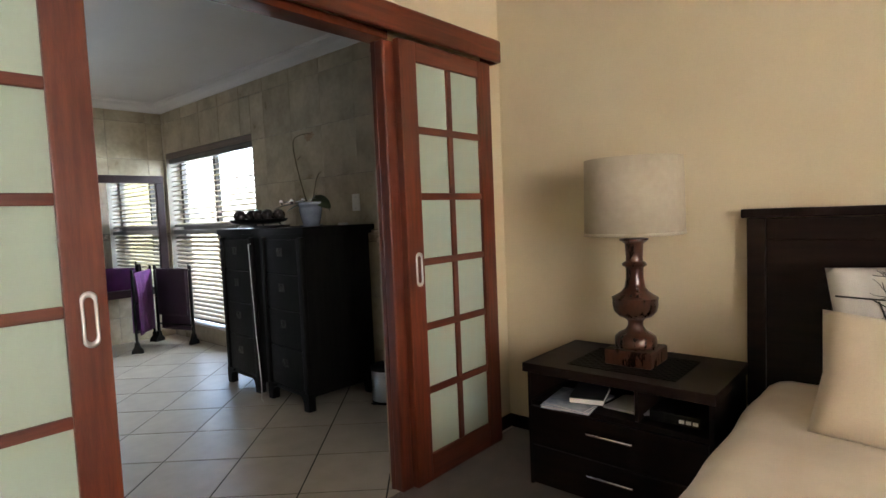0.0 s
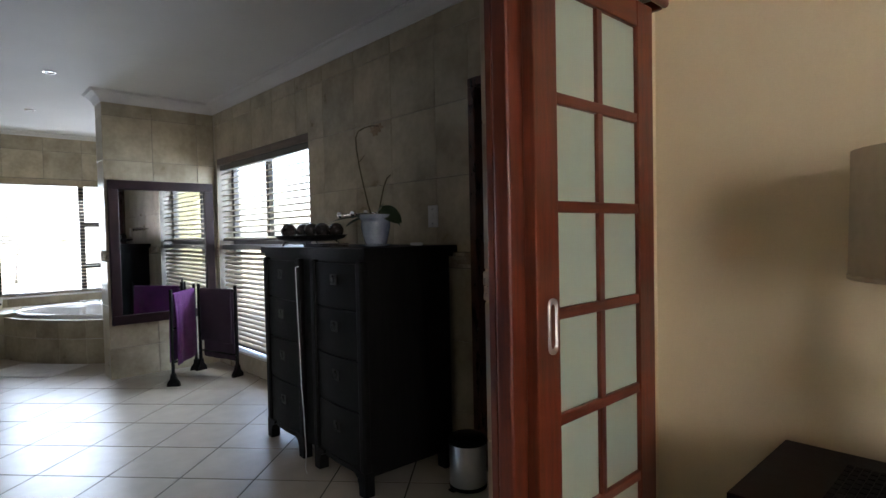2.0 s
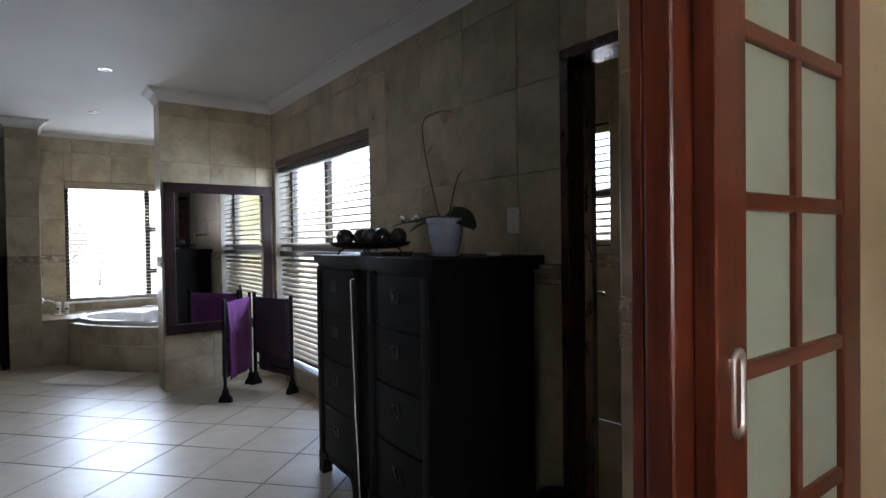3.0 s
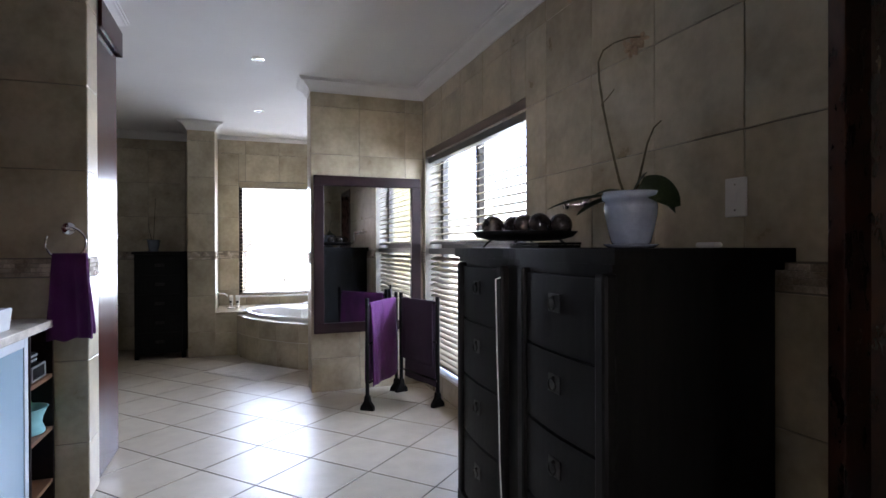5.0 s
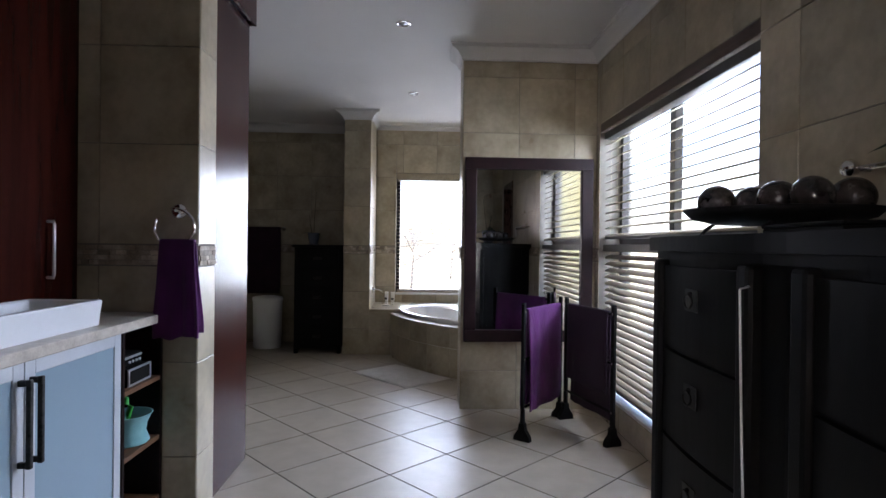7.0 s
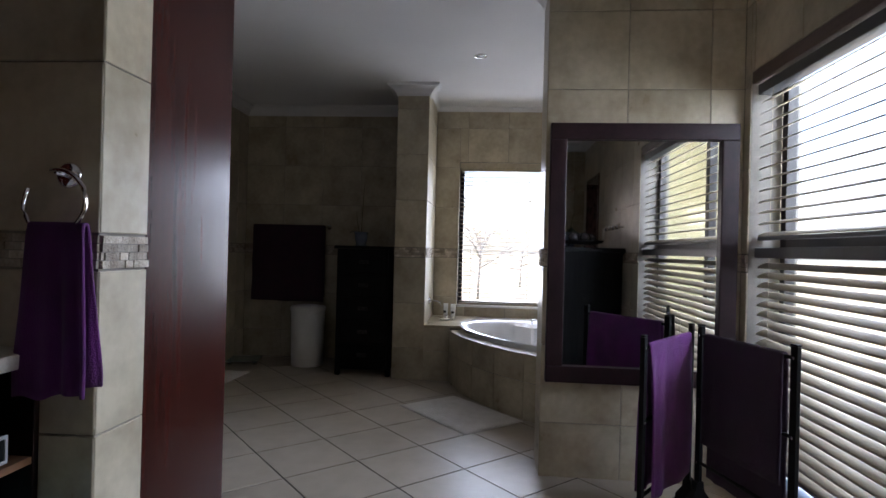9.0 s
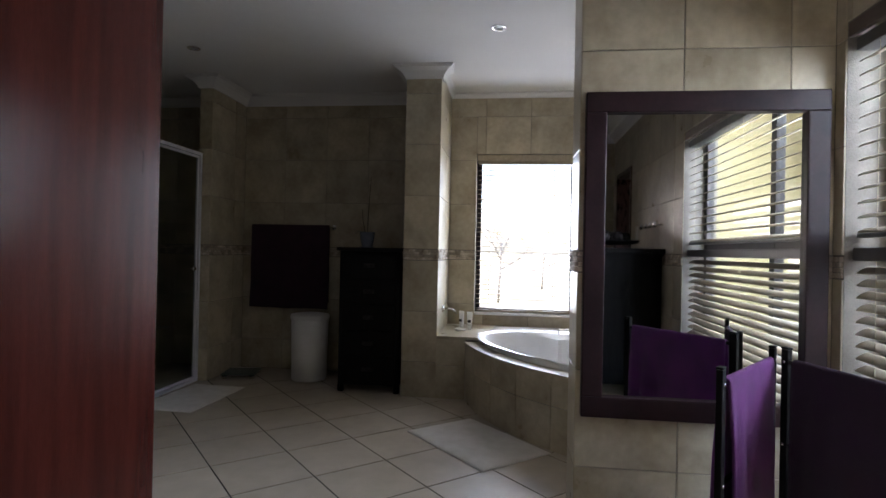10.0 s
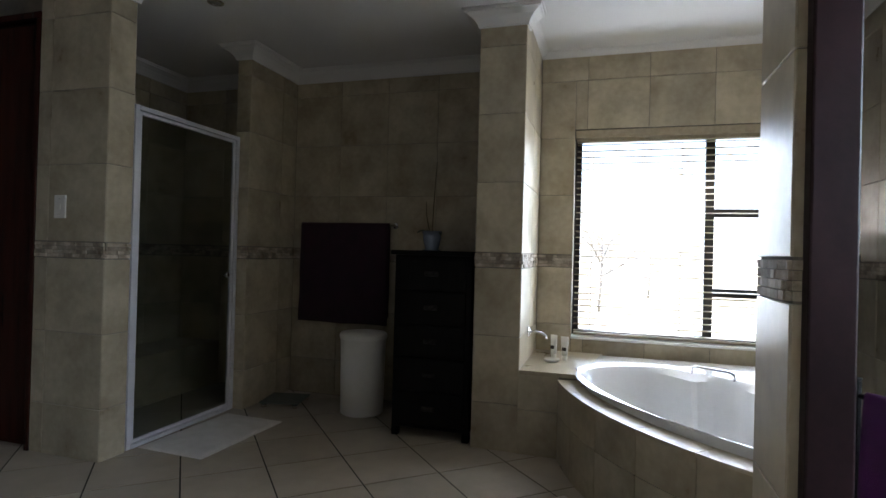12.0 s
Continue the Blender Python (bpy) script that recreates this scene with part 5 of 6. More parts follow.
def paper(name, label, at, w, d, h, cover):
    b = thing(name, label, "book", at, "books in the nightstand")
    part("pages", boxed(-w / 2 + 0.003, w / 2 - 0.003, -d / 2 + 0.003, d / 2 - 0.003, 0.001, h - 0.001), WHITE_PLASTIC, b)
    part("cover", boxed(-w / 2, w / 2, -d / 2, d / 2, h - 0.002, h + 0.001, 0.001), cover, b)
    part("back_cover", boxed(-w / 2, w / 2, -d / 2, d / 2, -0.001, 0.001), cover, b)
    return b


BLUE_COVER = surface("blue_magazine_cover", (0.14, 0.20, 0.30), (0.55, 0.60, 0.64), rough=0.3, scale=12, fine=50, bump=0.0)
DARK_COVER = surface("dark_book_cover", (0.015, 0.015, 0.02), (0.05, 0.05, 0.06), rough=0.3, scale=8, fine=50, bump=0.0)
paper("magazine", "blue and white magazines lying in the nightstand shelf", pose(-1.213, 2.03, 0.4025, 0, 0, 8), 0.22, 0.28, 0.012, BLUE_COVER)
paper("magazine", "blue and white magazine on a stack", pose(-1.183, 2.02, 0.4165, 0, 0, -6), 0.20, 0.27, 0.008, BLUE_COVER)
paper("book", "dark covered book on the magazines", pose(-1.153, 2.065, 0.4275, 0, 0, 16), 0.15, 0.22, 0.024, DARK_COVER)
papers = thing("loose_papers", "loose papers and cables in the nightstand shelf", "papers", pose(-0.983, 2.125, 0.4025))
for q in range(6):
    part("sheet", boxed(-0.09, 0.09, -0.10, 0.10, 0.003 * q, 0.003 * q + 0.0016), WHITE_PLASTIC, papers, "", False, pose(0.006 * q, -0.004 * q, 0, 0, 0, random.uniform(-14, 14)))
mod = thing("router", "small black box with pale keys in the nightstand", "electronics", pose(-0.763, 2.105, 0.4025))
part("body", boxed(-0.10, 0.10, -0.10, 0.10, 0.0, 0.045, 0.005), BLACK_WOOD, mod)
for q in range(3):
    part("key", boxed(0.02 + 0.026 * q, 0.04 + 0.026 * q, -0.104, -0.0995, 0.012, 0.026, 0.001), WHITE_PLASTIC, mod)

mat_l = thing("woven_mat", "dark woven place mat under the lamp", "mat", pose(-0.99, 2.17, 0.581))
bm = bmesh.new()
for i in range(24):
    for j in range(18):
        o = 0.0012 if (i + j) % 2 else 0.0
        add_box(bm, -0.24 + i * 0.02, -0.24 + i * 0.02 + 0.0175, -0.17 + j * 0.019, -0.17 + j * 0.019 + 0.0165, 0.0, 0.003 + o)
tagged(part("weave", bm, BLACK_WOOD, mat_l), kind="stuff")

lamp = thing("table_lamp", "turned mahogany table lamp with a wide linen shade", "lamp", pose(-0.985, 2.185, 0.586))
part("plinth", boxed(-0.105, 0.105, -0.105, 0.105, 0.0, 0.07, 0.008), MAHOGANY, lamp)
col_prof = [(0, 0.07), (0.075, 0.07), (0.088, 0.08), (0.092, 0.10), (0.088, 0.125), (0.07, 0.142), (0.045, 0.155), (0.034, 0.175), (0.032, 0.195), (0.045, 0.212), (0.07, 0.222), (0.092, 0.245), (0.098, 0.275), (0.097, 0.30), (0.10, 0.305), (0.10, 0.312),
            (0.085, 0.32), (0.06, 0.338), (0.045, 0.36), (0.038, 0.40), (0.038, 0.445), (0.040, 0.455), (0.052, 0.462), (0.054, 0.47), (0.046, 0.478), (0.037, 0.484), (0.036, 0.50), (0.040, 0.565), (0.050, 0.575), (0.062, 0.582), (0.062, 0.59), (0.03, 0.594), (0, 0.595)]
smooth_angle(part("column", lathe([(r, 0.066 + (z - 0.07) * 0.945) for r, z in col_prof], 48), MAHOGANY, lamp), 50)
shade = part("shade", lathe([(0.212, 0.575), (0.214, 0.575), (0.208, 0.908), (0.206, 0.908), (0.212, 0.575)], 64), SHADE_CLOTH, lamp, "cream linen drum shade", True)
part("hem", lathe([(0.2125, 0.573), (0.216, 0.575), (0.216, 0.586), (0.2142, 0.587)], 64), SHADE_CLOTH, shade, "", True)
part("stem", tube([(0, 0, 0.555), (0, 0, 0.74)], 0.008, 10), CHROME, lamp, "", True)
part("bulb", lathe([(0, 0.82), (0.02, 0.81), (0.03, 0.785), (0.02, 0.755), (0.013, 0.74), (0, 0.74)], 18), WHITE_PLASTIC, lamp, "", True)
for a in (0, 120, 240):
    part("spoke", tube([(0, 0, 0.742), (0.205 * math.cos(radians(a)), 0.205 * math.sin(radians(a)), 0.885)], 0.002, 6), CHROME, lamp, "", True)

bed = thing("bed", "wide bed with a dark wooden panelled headboard", "bed", pose(0.38, 0, -0.004) @ Matrix.Diagonal((1, 1, 1.093, 1)))
part("headboard_panel", boxed(-0.90, 0.90, 2.435, 2.457, 0.30, 1.11, 0.003), ESPRESSO, bed)
for x in (-0.965, 0.895):
    part("headboard_post", boxed(x, x + 0.07, 2.41, 2.462, 0.0, 1.115, 0.004), ESPRESSO, bed)
part("headboard_cap", boxed(-0.985, 0.985, 2.395, 2.466, 1.116, 1.150, 0.006), ESPRESSO, bed)
part("headboard_rail", boxed(-0.895, 0.895, 2.424, 2.434, 1.03, 1.114, 0.003), ESPRESSO, bed)
part("base", boxed(-0.84, 0.84, 0.42, 2.40, 0.06, 0.27, 0.01), ESPRESSO, bed)
part("mattress", boxed(-0.845, 0.845, 0.40, 2.405, 0.272, 0.46, 0.04, 4), MAT_WHITE, bed)
for x in (-0.78, 0.78):
    for y in (0.5, 2.3):
        part("leg", boxed(x - 0.03, x + 0.03, y - 0.03, y + 0.03, 0.0, 0.06, 0.004), ESPRESSO, bed)
bm = bmesh.new()
NX, NY = 56, 44
rows = []
for j in range(NY + 1):
    y = 0.30 + (2.385 - 0.30) * j / NY
    row = []
    for i in range(NX + 1):
        s = (i / NX - 0.5) * 2.5
        a = abs(s)
        if a < 0.79:
            x, z = a, 0.50
        elif a < 1.0:
            th = (a - 0.79) / 0.21 * math.pi / 2
            x, z = 0.79 + 0.13 * math.sin(th), 0.50 - 0.13 * (1 - math.cos(th))
        else:
            x, z = 0.92 + 0.01 * math.sin(7 * y), 0.37 - (a - 1.0)
        end = max(0.0, 0.45 - y) * 0.6
        z += 0.012 * noise.noise((s * 2.2, y * 2.2, 0.3)) + 0.006 * noise.noise((s * 6, y * 5, 2)) - end
        row.append(bm.verts.new((math.copysign(x + 0.01 * noise.noise((y * 4, s * 3, 1)), s), y, z)))
    rows.append(row)
for p, q in zip(rows, rows[1:]):
    for i in range(NX):
        bm.faces.new((p[i], p[i + 1], q[i + 1], q[i]))
bmesh.ops.recalc_face_normals(bm, faces=bm.faces)
bmesh.ops.solidify(bm, geom=bm.faces[:], thickness=0.02)
duvet = thing("duvet", "cream cotton duvet spread over the bed", "duvet", pose(0.38, 0, 0.042))
part("cover", bm, DUVET, duvet, "", True)


def cushion(name, label, at, w, h, d, material, n=22):
    c = thing(name, label, "pillow", at, "pillows on the bed")
    bm = bmesh.new()
    sides = []
    for s in (-1, 1):
        grid = []
        for i in range(n + 1):
            row = []
            for j in range(n + 1):
                u, v = i / n * 2 - 1, j / n * 2 - 1
                puff = (max(0, (1 - abs(u) ** 3.2)) * max(0, (1 - abs(v) ** 3.2))) ** 0.55
                pinch = 1 - 0.07 * (1 - abs(v)) * (abs(u) ** 4) * 1.0
                pinch2 = 1 - 0.07 * (1 - abs(u)) * (abs(v) ** 4)
                wr = 0.010 * noise.noise((u * 2.2, v * 2.6, s + w)) + 0.004 * noise.noise((u * 7, v * 6, s))
                row.append(bm.verts.new((u * w / 2 * pinch, s * (d / 2 * puff + wr * puff), v * h / 2 * pinch2)))
            grid.append(row)
        sides.append(grid)
        for i in range(n):
            for j in range(n):
                bm.faces.new((grid[i][j], grid[i + 1][j], grid[i + 1][j + 1], grid[i][j + 1]))
    bmesh.ops.remove_doubles(bm, verts=bm.verts, dist=1e-4)
    bmesh.ops.recalc_face_normals(bm, faces=bm.faces)
    part("cushion", bm, material, c, "", True)
    return c


cushion("scatter_cushion", "plain cream cotton cushion leaning on the pillows", pose(0.03, 1.86, 0.715, -14, 3, -6), 0.62, 0.40, 0.17, DUVET)
back_c = cushion("printed_pillow", "white pillow printed with dark bare branches", pose(0.07, 2.16, 0.84, -16, -5, 0), 0.68, 0.46, 0.14, MAT_WHITE)
PRINT = surface("charcoal_print", (0.03, 0.028, 0.025), (0.07, 0.065, 0.06), rough=0.9)


def twigs(seed, x, z, angle, length, depth, out):
    """Branching lines of the print in the pillow's plane."""
    rnd = random.Random(seed)
    pts = [(x, z)]
    for _ in range(4):
        angle += rnd.uniform(-0.4, 0.4)
        x, z = x + length * math.cos(angle) / 4, z + length * math.sin(angle) / 4
        pts.append((x, z))
    out.append((pts, 0.0012 + 0.0011 * depth))
    if depth:
        for q in range(3):
            px, pz = pts[1 + q]
            twigs(seed * 7 + q + 1, px, pz, angle + rnd.choice((-1, 1)) * rnd.uniform(0.5, 1.1), length * rnd.uniform(0.45, 0.7), depth - 1, out)


lines = []
twigs(3, -0.31, 0.12, 0.05, 0.42, 2, lines)
twigs(11, -0.16, -0.20, 1.5, 0.30, 3, lines)
twigs(5, 0.10, -0.20, 1.8, 0.32, 3, lines)
twigs(8, -0.31, -0.06, 0.3, 0.22, 2, lines)
for pts, r in lines:
    q = [(x, -(0.07 * (max(0, (1 - abs(x / 0.34) ** 3.2)) * max(0, (1 - abs(z / 0.23) ** 3.2))) ** 0.55) - 0.005, z) for x, z in pts if abs(x) < 0.32 and abs(z) < 0.21]
    if len(q) > 1:
        part("printed_branch", tube(q, r, 5, 0.6), PRINT, back_c, "", True)

skirting = structure("baseboard", boxed(X_SLIDE1 + 0.001, -0.70, Y_BED - 0.018, Y_BED - 0.001, 0.0, 0.075, 0.004), ESPRESSO, "dark wooden skirting board", "baseboard")
structure("baseboard_side", boxed(X_SLIDE1 + 0.001, X_SLIDE1 + 0.018, 2.285, Y_BED - 0.019, 0.0, 0.075, 0.004), ESPRESSO, "dark wooden skirting board", "baseboard")

window_unit("window_4", "wide bedroom window with four lights", pose(4.1, -2.4, 0, 0, 0, 90), 2.6, 0.3, 2.4, [0.65, 1.3, 1.95], [])
SHEER = frosted("sheer_curtain", (0.75, 0.73, 0.68), 0.9, 0.7)
for y0 in (-2.5, -1.05):
    cu = thing("curtain", "sheer white curtain hanging in soft folds", "curtain", pose(3.88, y0, 0.0), "bedroom curtains")
    bm = bmesh.new()
    low, high = [], []
    for i in range(121):
        y = 1.4 * i / 120
        x = 0.035 * math.sin(i * 0.75) + 0.015 * math.sin(i * 0.31)
        low.append(bm.verts.new((x * 1.25, y, 0.03)))
        high.append(bm.verts.new((x, y, 2.5)))
    for i in range(120):
        bm.faces.new((low[i], low[i + 1], high[i + 1], high[i]))
    part("cloth", bm, SHEER, cu, "", True)
    part("rod", tube([(0, -0.02, 2.51), (0, 1.42, 2.51)], 0.012, 10), CHROME, cu, "", True)

# ---------------------------------------------------------------- outside
def bare_tree(x, y, h, seed):
    rnd = random.Random(seed)
    t = thing("tree", "bare branching garden tree with a few dry leaves", "tree", pose(x, y, -0.3), "garden trees")
    BARK = bpy.data.materials.get("bark") or surface("bark", (0.13, 0.12, 0.11), (0.24, 0.22, 0.20), rough=0.9, scale=8, fine=60, bump=0.6)
    part("trunk", tube([(0, 0, 0), (0.05, 0.02, h * 0.12), (0.0, 0.06, h * 0.26), (0.04, 0.05, h * 0.36)], 0.045, 10, 0.6), BARK, t, "", True)
    bm = bmesh.new()
    tips = []

    def limb(p, d, length, r, depth):
        q = p + d * length
        mid = p + d * length * 0.5 + Vector((rnd.uniform(-1, 1), rnd.uniform(-1, 1), rnd.uniform(-1, 1))) * length * 0.1
        b2 = tube([p, mid, q], r, 5 if depth > 1 else 4, 0.55)
        me = bpy.data.meshes.new("tmp")
        b2.to_mesh(me)
        b2.free()
        bm.from_mesh(me)
        bpy.data.meshes.remove(me)
        if depth == 0:
            tips.append(q)
            return
        for _ in range(3):
            nd = (d + Vector((rnd.uniform(-1, 1), rnd.uniform(-1, 1), rnd.uniform(-0.4, 0.8))) * 0.75).normalized()
            limb(q if rnd.random() < 0.7 else mid, nd, length * rnd.uniform(0.55, 0.8), r * 0.5, depth - 1)

    for _ in range(7):
        d = Vector((rnd.uniform(-1.2, 1.2), rnd.uniform(-1.4, 1.4), rnd.uniform(0.3, 1.1))).normalized()
        limb(Vector((0.02, 0.06, h * rnd.uniform(0.1, 0.34))), d, h * 0.19, 0.03, 5)
    tagged(part("branches", bm, BARK, t), kind="stuff")
    bm = bmesh.new()
    for q in tips:
        for _ in range(2):
            c = q + Vector((rnd.uniform(-1, 1), rnd.uniform(-1, 1), rnd.uniform(-1, 1))) * 0.08
            a = Matrix.Rotation(rnd.uniform(0, 6.28), 3, "Z") @ Matrix.Rotation(rnd.uniform(-1, 1), 3, "X")
            vs = [bm.verts.new(c + a @ Vector(v)) for v in ((-0.03, 0, 0), (0, -0.015, 0.004), (0.03, 0, 0), (0, 0.015, 0.004))]
            bm.faces.new(vs)
    tagged(part("leaves", bm, surface("dry_leaf", (0.10, 0.09, 0.035), (0.20, 0.16, 0.06), rough=0.8), t), kind="stuff")
    return t


bare_tree(-20.5, 0.95, 5.4, 3)
bare_tree(-27.0, 2.6, 4.6, 8)
bare_tree(-8.5, 11.0, 4.2, 5)
# unseen slab; its wide overhang is there to keep sun off the windows
roof = structure("roof", boxed(-11.6, 4.9, -5.9, 2.95, CEIL + 0.36, CEIL + 0.5), CREAM_OUT, "unseen flat roof slab, overhang added to shade the windows", "roof")
# unseen eaves, added to cut the sky light on the cream side wall
structure("roof_toilet", boxed(-5.25, X_SLIDE0 + 0.5, 2.955, 4.7, 2.52, 2.64), CREAM_OUT, "unseen low roof, eaves added to shade the cream side wall", "roof")

# ---------------------------------------------------------------- tiles, piece by piece
TILE = 0.415
ROWS_Z = [0.0, 0.285, 0.69, 1.10, 1.193, 1.62, 2.035, 2.445, CEIL]
tile_meshes = {}


def tile_mesh(w, h, material, depth=0.007, soft=0.0025):
    key = (round(w, 3), round(h, 3), material.name)
    if key not in tile_meshes:
        bm = bmesh.new()
        back = [bm.verts.new((sx * w / 2, 0, sz * h / 2)) for sx, sz in ((-1, -1), (1, -1), (1, 1), (-1, 1))]
        rim = [bm.verts.new((sx * w / 2, -depth + soft * 0.6, sz * h / 2)) for sx, sz in ((-1, -1), (1, -1), (1, 1), (-1, 1))]
        front = [bm.verts.new((sx * (w / 2 - soft), -depth, sz * (h / 2 - soft))) for sx, sz in ((-1, -1), (1, -1), (1, 1), (-1, 1))]
        bm.faces.new(front)
        for p, q in ((back, rim), (rim, front)):
            for i in range(4):
                bm.faces.new((p[i], p[(i + 1) % 4], q[(i + 1) % 4], q[i]))
        bmesh.ops.recalc_face_normals(bm, faces=bm.faces)
        tile_meshes[key] = to_mesh("tile", bm, material)
    return tile_meshes[key]


def minus(rect, hole):
    """What is left of a rectangle (a0, a1, z0, z1) outside a hole."""
    a0, a1, z0, z1 = rect
    h0, h1, g0, g1 = hole
    if h1 <= a0 or h0 >= a1 or g1 <= z0 or g0 >= z1:
        return [rect]
    out = []
    if h0 > a0:
        out.append((a0, h0, z0, z1))
    if h1 < a1:
        out.append((h1, a1, z0, z1))
    m0, m1 = max(a0, h0), min(a1, h1)
    if g0 > z0:
        out.append((m0, m1, z0, g0))
    if g1 < z1:
        out.append((m0, m1, g1, z1))
    return out


def tiled(wall, facing, const, a0, a1, start, holes=(), top=CEIL, bottom=0.0, band=True):
    """Tiles one face: facing is '-y', '+y', '+x' or '-x'; a runs along the wall in world metres."""
    turn = {"-y": 0, "+x": 90, "+y": 180, "-x": 270}[facing]
    k0 = math.floor((a0 - start) / TILE)
    cols = []
    while start + k0 * TILE < a1 - 1e-6:
        cols.append((max(a0, start + k0 * TILE), min(a1, start + (k0 + 1) * TILE)))
        k0 += 1
    strip = []
    for z0, z1 in zip(ROWS_Z, ROWS_Z[1:]):
        z0, z1 = max(z0, bottom), min(z1, top)
        if z1 - z0 < 0.01:
            continue
        for c0, c1 in (cols if abs(z0 - 1.10) > 1e-6 or not band else [(a0, a1)]):
            rects = [(c0, c1, z0, z1)]
            for h in holes:
                rects = [r for q in rects for r in minus(q, h)]
            for r in rects:
                if r[1] - r[0] < 0.012 or r[3] - r[2] < 0.012:
                    continue
                if abs(z0 - 1.10) < 1e-6 and band:
                    strip.append(r)
                    continue
                w, h = r[1] - r[0] - 0.004, r[3] - r[2] - 0.004
                ob = new("tile", tile_mesh(w, h, WALL_TILE))
                ob.parent = wall
                m, zc = (r[0] + r[1]) / 2, (r[2] + r[3]) / 2
                x, y = (m, const) if facing in ("-y", "+y") else (const, m)
                inward = {"-y": (0, 0.006), "+y": (0, -0.006), "+x": (-0.006, 0), "-x": (0.006, 0)}[facing]
                ob.matrix_local = pose(x + inward[0], y + inward[1], zc, 0, 0, turn)
    if strip:
        bm = bmesh.new()
        for r in strip:
            rows = 4
            hh = (r[3] - r[2] - 0.008) / rows
            for k in range(rows):
                a = r[0] + 0.003
                while a < r[1] - 0.004:
                    wd = min(random.uniform(0.025, 0.075), r[1] - 0.003 - a)
                    d = random.uniform(0.004, 0.013)
                    z0 = r[2] + 0.004 + k * hh
                    if facing in ("-y", "+y"):
                        s = -1 if facing == "-y" else 1
                        ys = sorted((const - s * 0.006, const + s * (d - 0.004)))
                        add_box(bm, a + 0.001, a + wd - 0.001, ys[0], ys[1], z0 + 0.001, z0 + hh - 0.001)
                    else:
                        s = 1 if facing == "+x" else -1
                        xs = sorted((const - s * 0.006, const + s * (d - 0.004)))
                        add_box(bm, xs[0], xs[1], a + 0.001, a + wd - 0.001, z0 + 0.001, z0 + hh - 0.001)
                    a += wd
        ob = part("mosaic_band", bm, STONE, wall, "band of small split beige and brown stones")
        tagged(ob, kind="stuff")


win_hole = (WIN[0], WIN[1], WIN[2], WIN[3])
door_hole = (WCD[0] - 0.05, WCD[1] + 0.05, 0, WCD[2] + 0.05)
tiled(wall_window, "-y", Y_WIN, X_PIL, X_SLIDE0, -3.229, [win_hole, door_hole])
tiled(wall_window, "-y", Y_WIN, X_BATH, X_PIL_BACK, X_BATH, bottom=0.47)
tiled(pillar, "+x", X_PIL, Y_PIL, Y_WIN, Y_PIL)
tiled(pillar, "-y", Y_PIL, X_PIL_BACK, X_PIL, X_PIL_BACK)
tiled(wall_bath, "+x", X_BATH, Y_COL1, Y_WIN, 1.001 - TILE, [BWIN], bottom=0.47)
tiled(column, "+x", X_COL, Y_COL0, Y_COL1, Y_COL0)
tiled(column, "+y", Y_COL1, X_BATH, X_COL, X_COL - 2 * TILE, bottom=0.47)
tiled(column, "-y", Y_COL0, X_BATH, X_COL, X_COL - 2 * TILE)
tiled(wall_bath, "+x", X_BATH, -1.365, Y_COL0, -1.365)
tiled(wall_shower, "+y", -1.365, X_BATH, -8.80, -8.80 - 2 * TILE)
tiled(wall_shower, "+x", -8.80, -1.485, -1.365, -1.485)
tiled(wall_switch, "+y", -1.44, -7.855, X_SWITCH, -7.855)
tiled(wall_switch, "+x", X_SWITCH, -1.95, -1.44, -1.44 - 2 * TILE)
tiled(wall_bath, "+x", X_BATH, -2.5, -1.485, -2.5)
tiled(wall_shower_back, "+y", -2.5, X_BATH, -7.855, X_BATH)
tiled(pier, "+x", X_PIER, -0.95, Y_PIER, Y_PIER - 3 * TILE)
tiled(pier, "+y", Y_PIER, -5.205, X_PIER, X_PIER - 2 * TILE)
tiled(wall_slide, "-x", X_SLIDE0, -0.95, Y_WIN, -0.95, [(-0.12, 1.535, 0, 2.11)])
tiled(wall_slide, "-y", 1.535, X_SLIDE0, -1.901, X_SLIDE0 - 0.2, top=2.07)

tiled(wall_wc_far, "-y", 3.894, -4.40, X_SLIDE0, -4.40, [(-4.35, -3.72, 1.25, 2.13)])

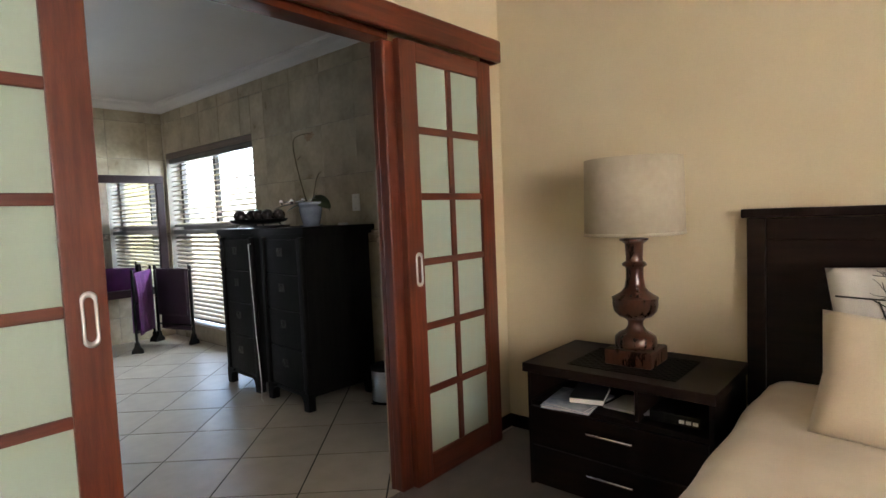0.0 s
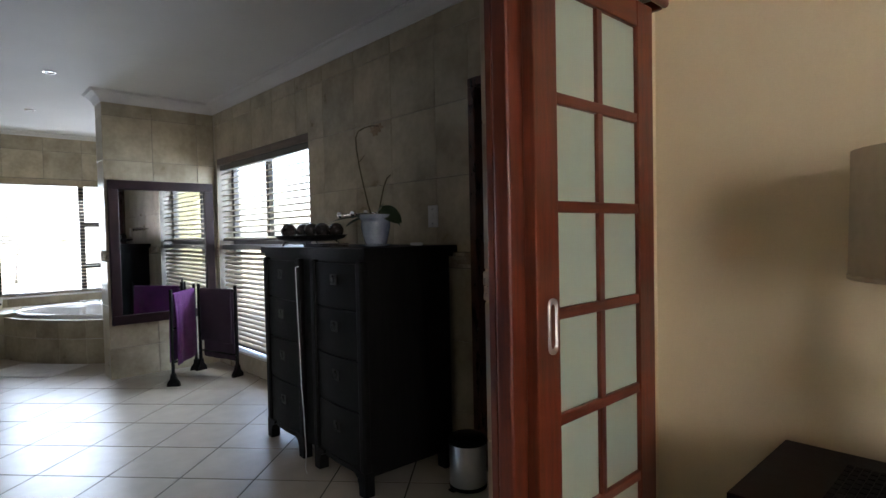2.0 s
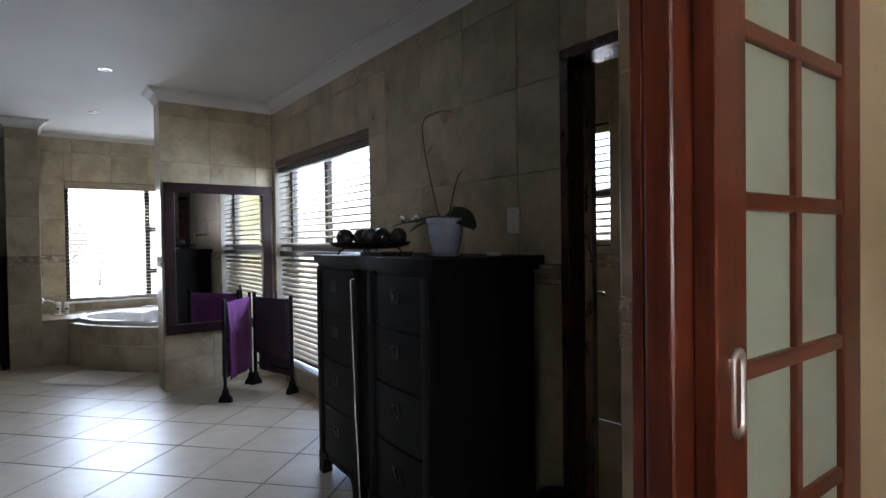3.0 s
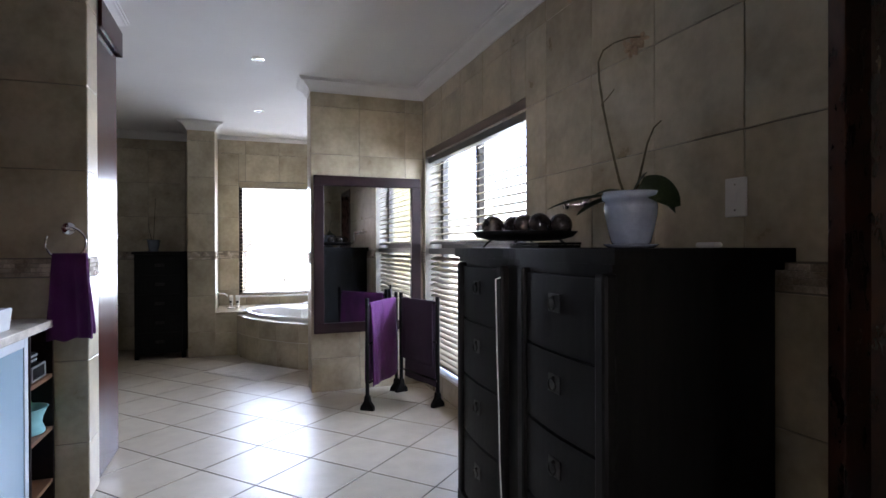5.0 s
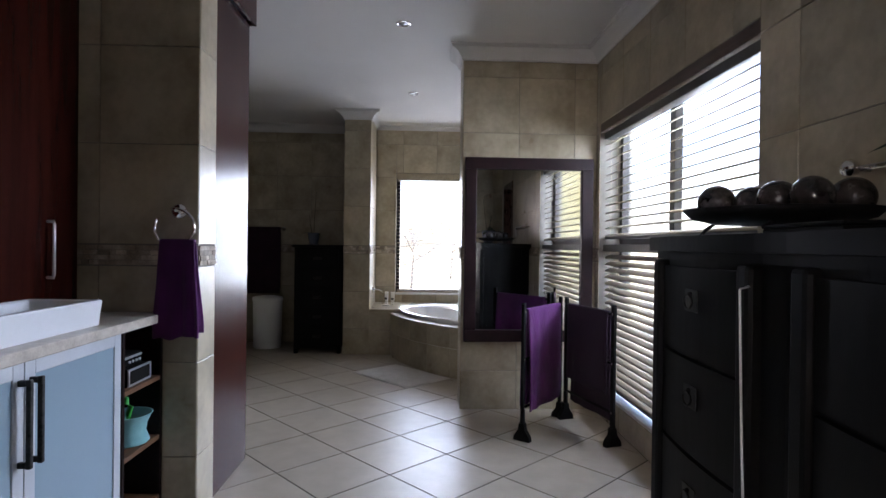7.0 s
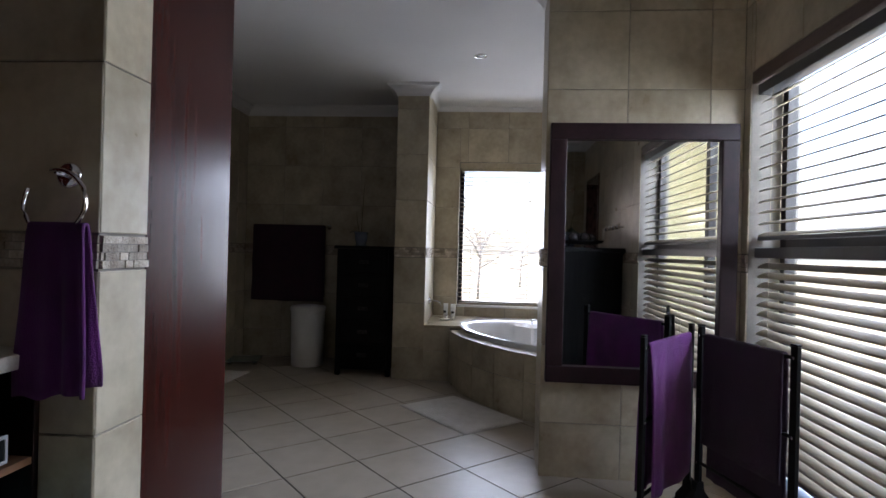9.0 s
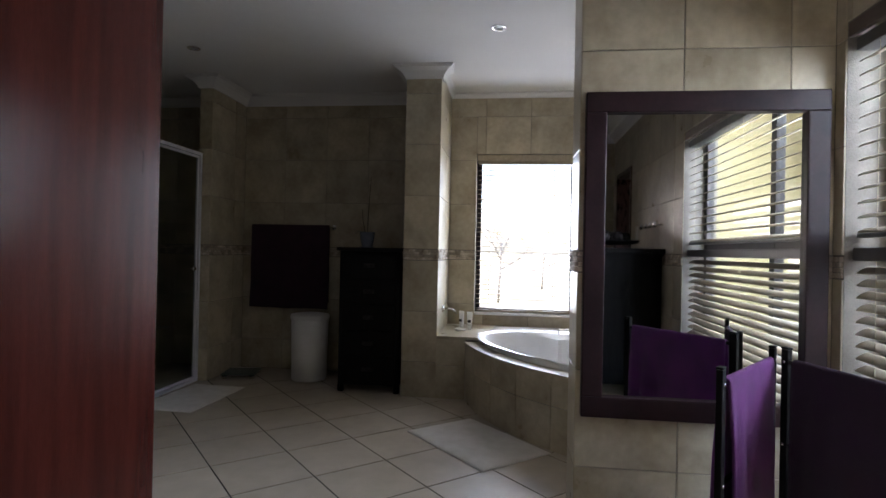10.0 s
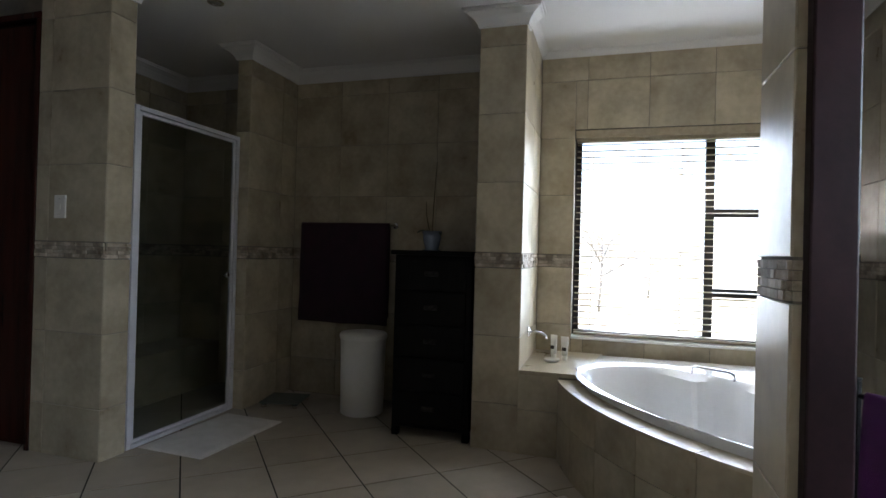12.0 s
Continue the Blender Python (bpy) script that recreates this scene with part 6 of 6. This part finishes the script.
# floor tiles on the diagonal
FT, FU, FV, FA = 0.42, -0.0039, -0.1352, radians(42.1)
fc, fs = math.cos(FA), math.sin(FA)
full = tile_mesh(FT - 0.008, FT - 0.008, FLOOR_TILE, soft=0.0008)
x_min, x_max, y_min, y_max = X_BATH, X_SLIDE0 + 0.1, -2.75, Y_WIN
for i in range(-34, 34):
    for j in range(-34, 34):
        u, v = FU + (i + 0.5) * FT, FV + (j + 0.5) * FT
        x, y = u * fc - v * fs, u * fs + v * fc
        reach = FT * (fc + fs) / 2
        if x < x_min - reach or x > x_max + reach or y < y_min - reach or y > y_max + reach:
            continue
        if x - reach >= x_min and x + reach <= x_max and y - reach >= y_min and y + reach <= y_max:
            ob = new("tile", full)
            ob.parent = floor
            ob.matrix_local = Matrix.Translation((x, y, -0.0075)) @ pose(0, 0, 0, 0, 0, 42.1) @ pose(0, 0, 0, -90)
        else:
            bm = bmesh.new()
            s = FT / 2 - 0.004
            c = [Vector((x + a * fc - b * fs, y + a * fs + b * fc, 0)) for a, b in ((-s, -s), (s, -s), (s, s), (-s, s))]
            lo = [bm.verts.new((p.x, p.y, -0.0075)) for p in c]
            hi = [bm.verts.new((p.x, p.y, -0.0005)) for p in c]
            bm.faces.new(hi)
            bm.faces.new(lo[::-1])
            for k in range(4):
                bm.faces.new((lo[k], lo[(k + 1) % 4], hi[(k + 1) % 4], hi[k]))
            for co, no in (((x_min, 0, 0), (-1, 0, 0)), ((x_max, 0, 0), (1, 0, 0)), ((0, y_min, 0), (0, -1, 0)), ((0, y_max, 0), (0, 1, 0))):
                g = bm.verts[:] + bm.edges[:] + bm.faces[:]
                cut = bmesh.ops.bisect_plane(bm, geom=g, plane_co=co, plane_no=no, clear_outer=True)
                es = [e for e in cut["geom_cut"] if isinstance(e, bmesh.types.BMEdge)]
                if es:
                    bmesh.ops.contextual_create(bm, geom=es)
            if bm.faces:
                bmesh.ops.recalc_face_normals(bm, faces=bm.faces)
                part("tile", bm, FLOOR_TILE, floor)
            else:
                bm.free()
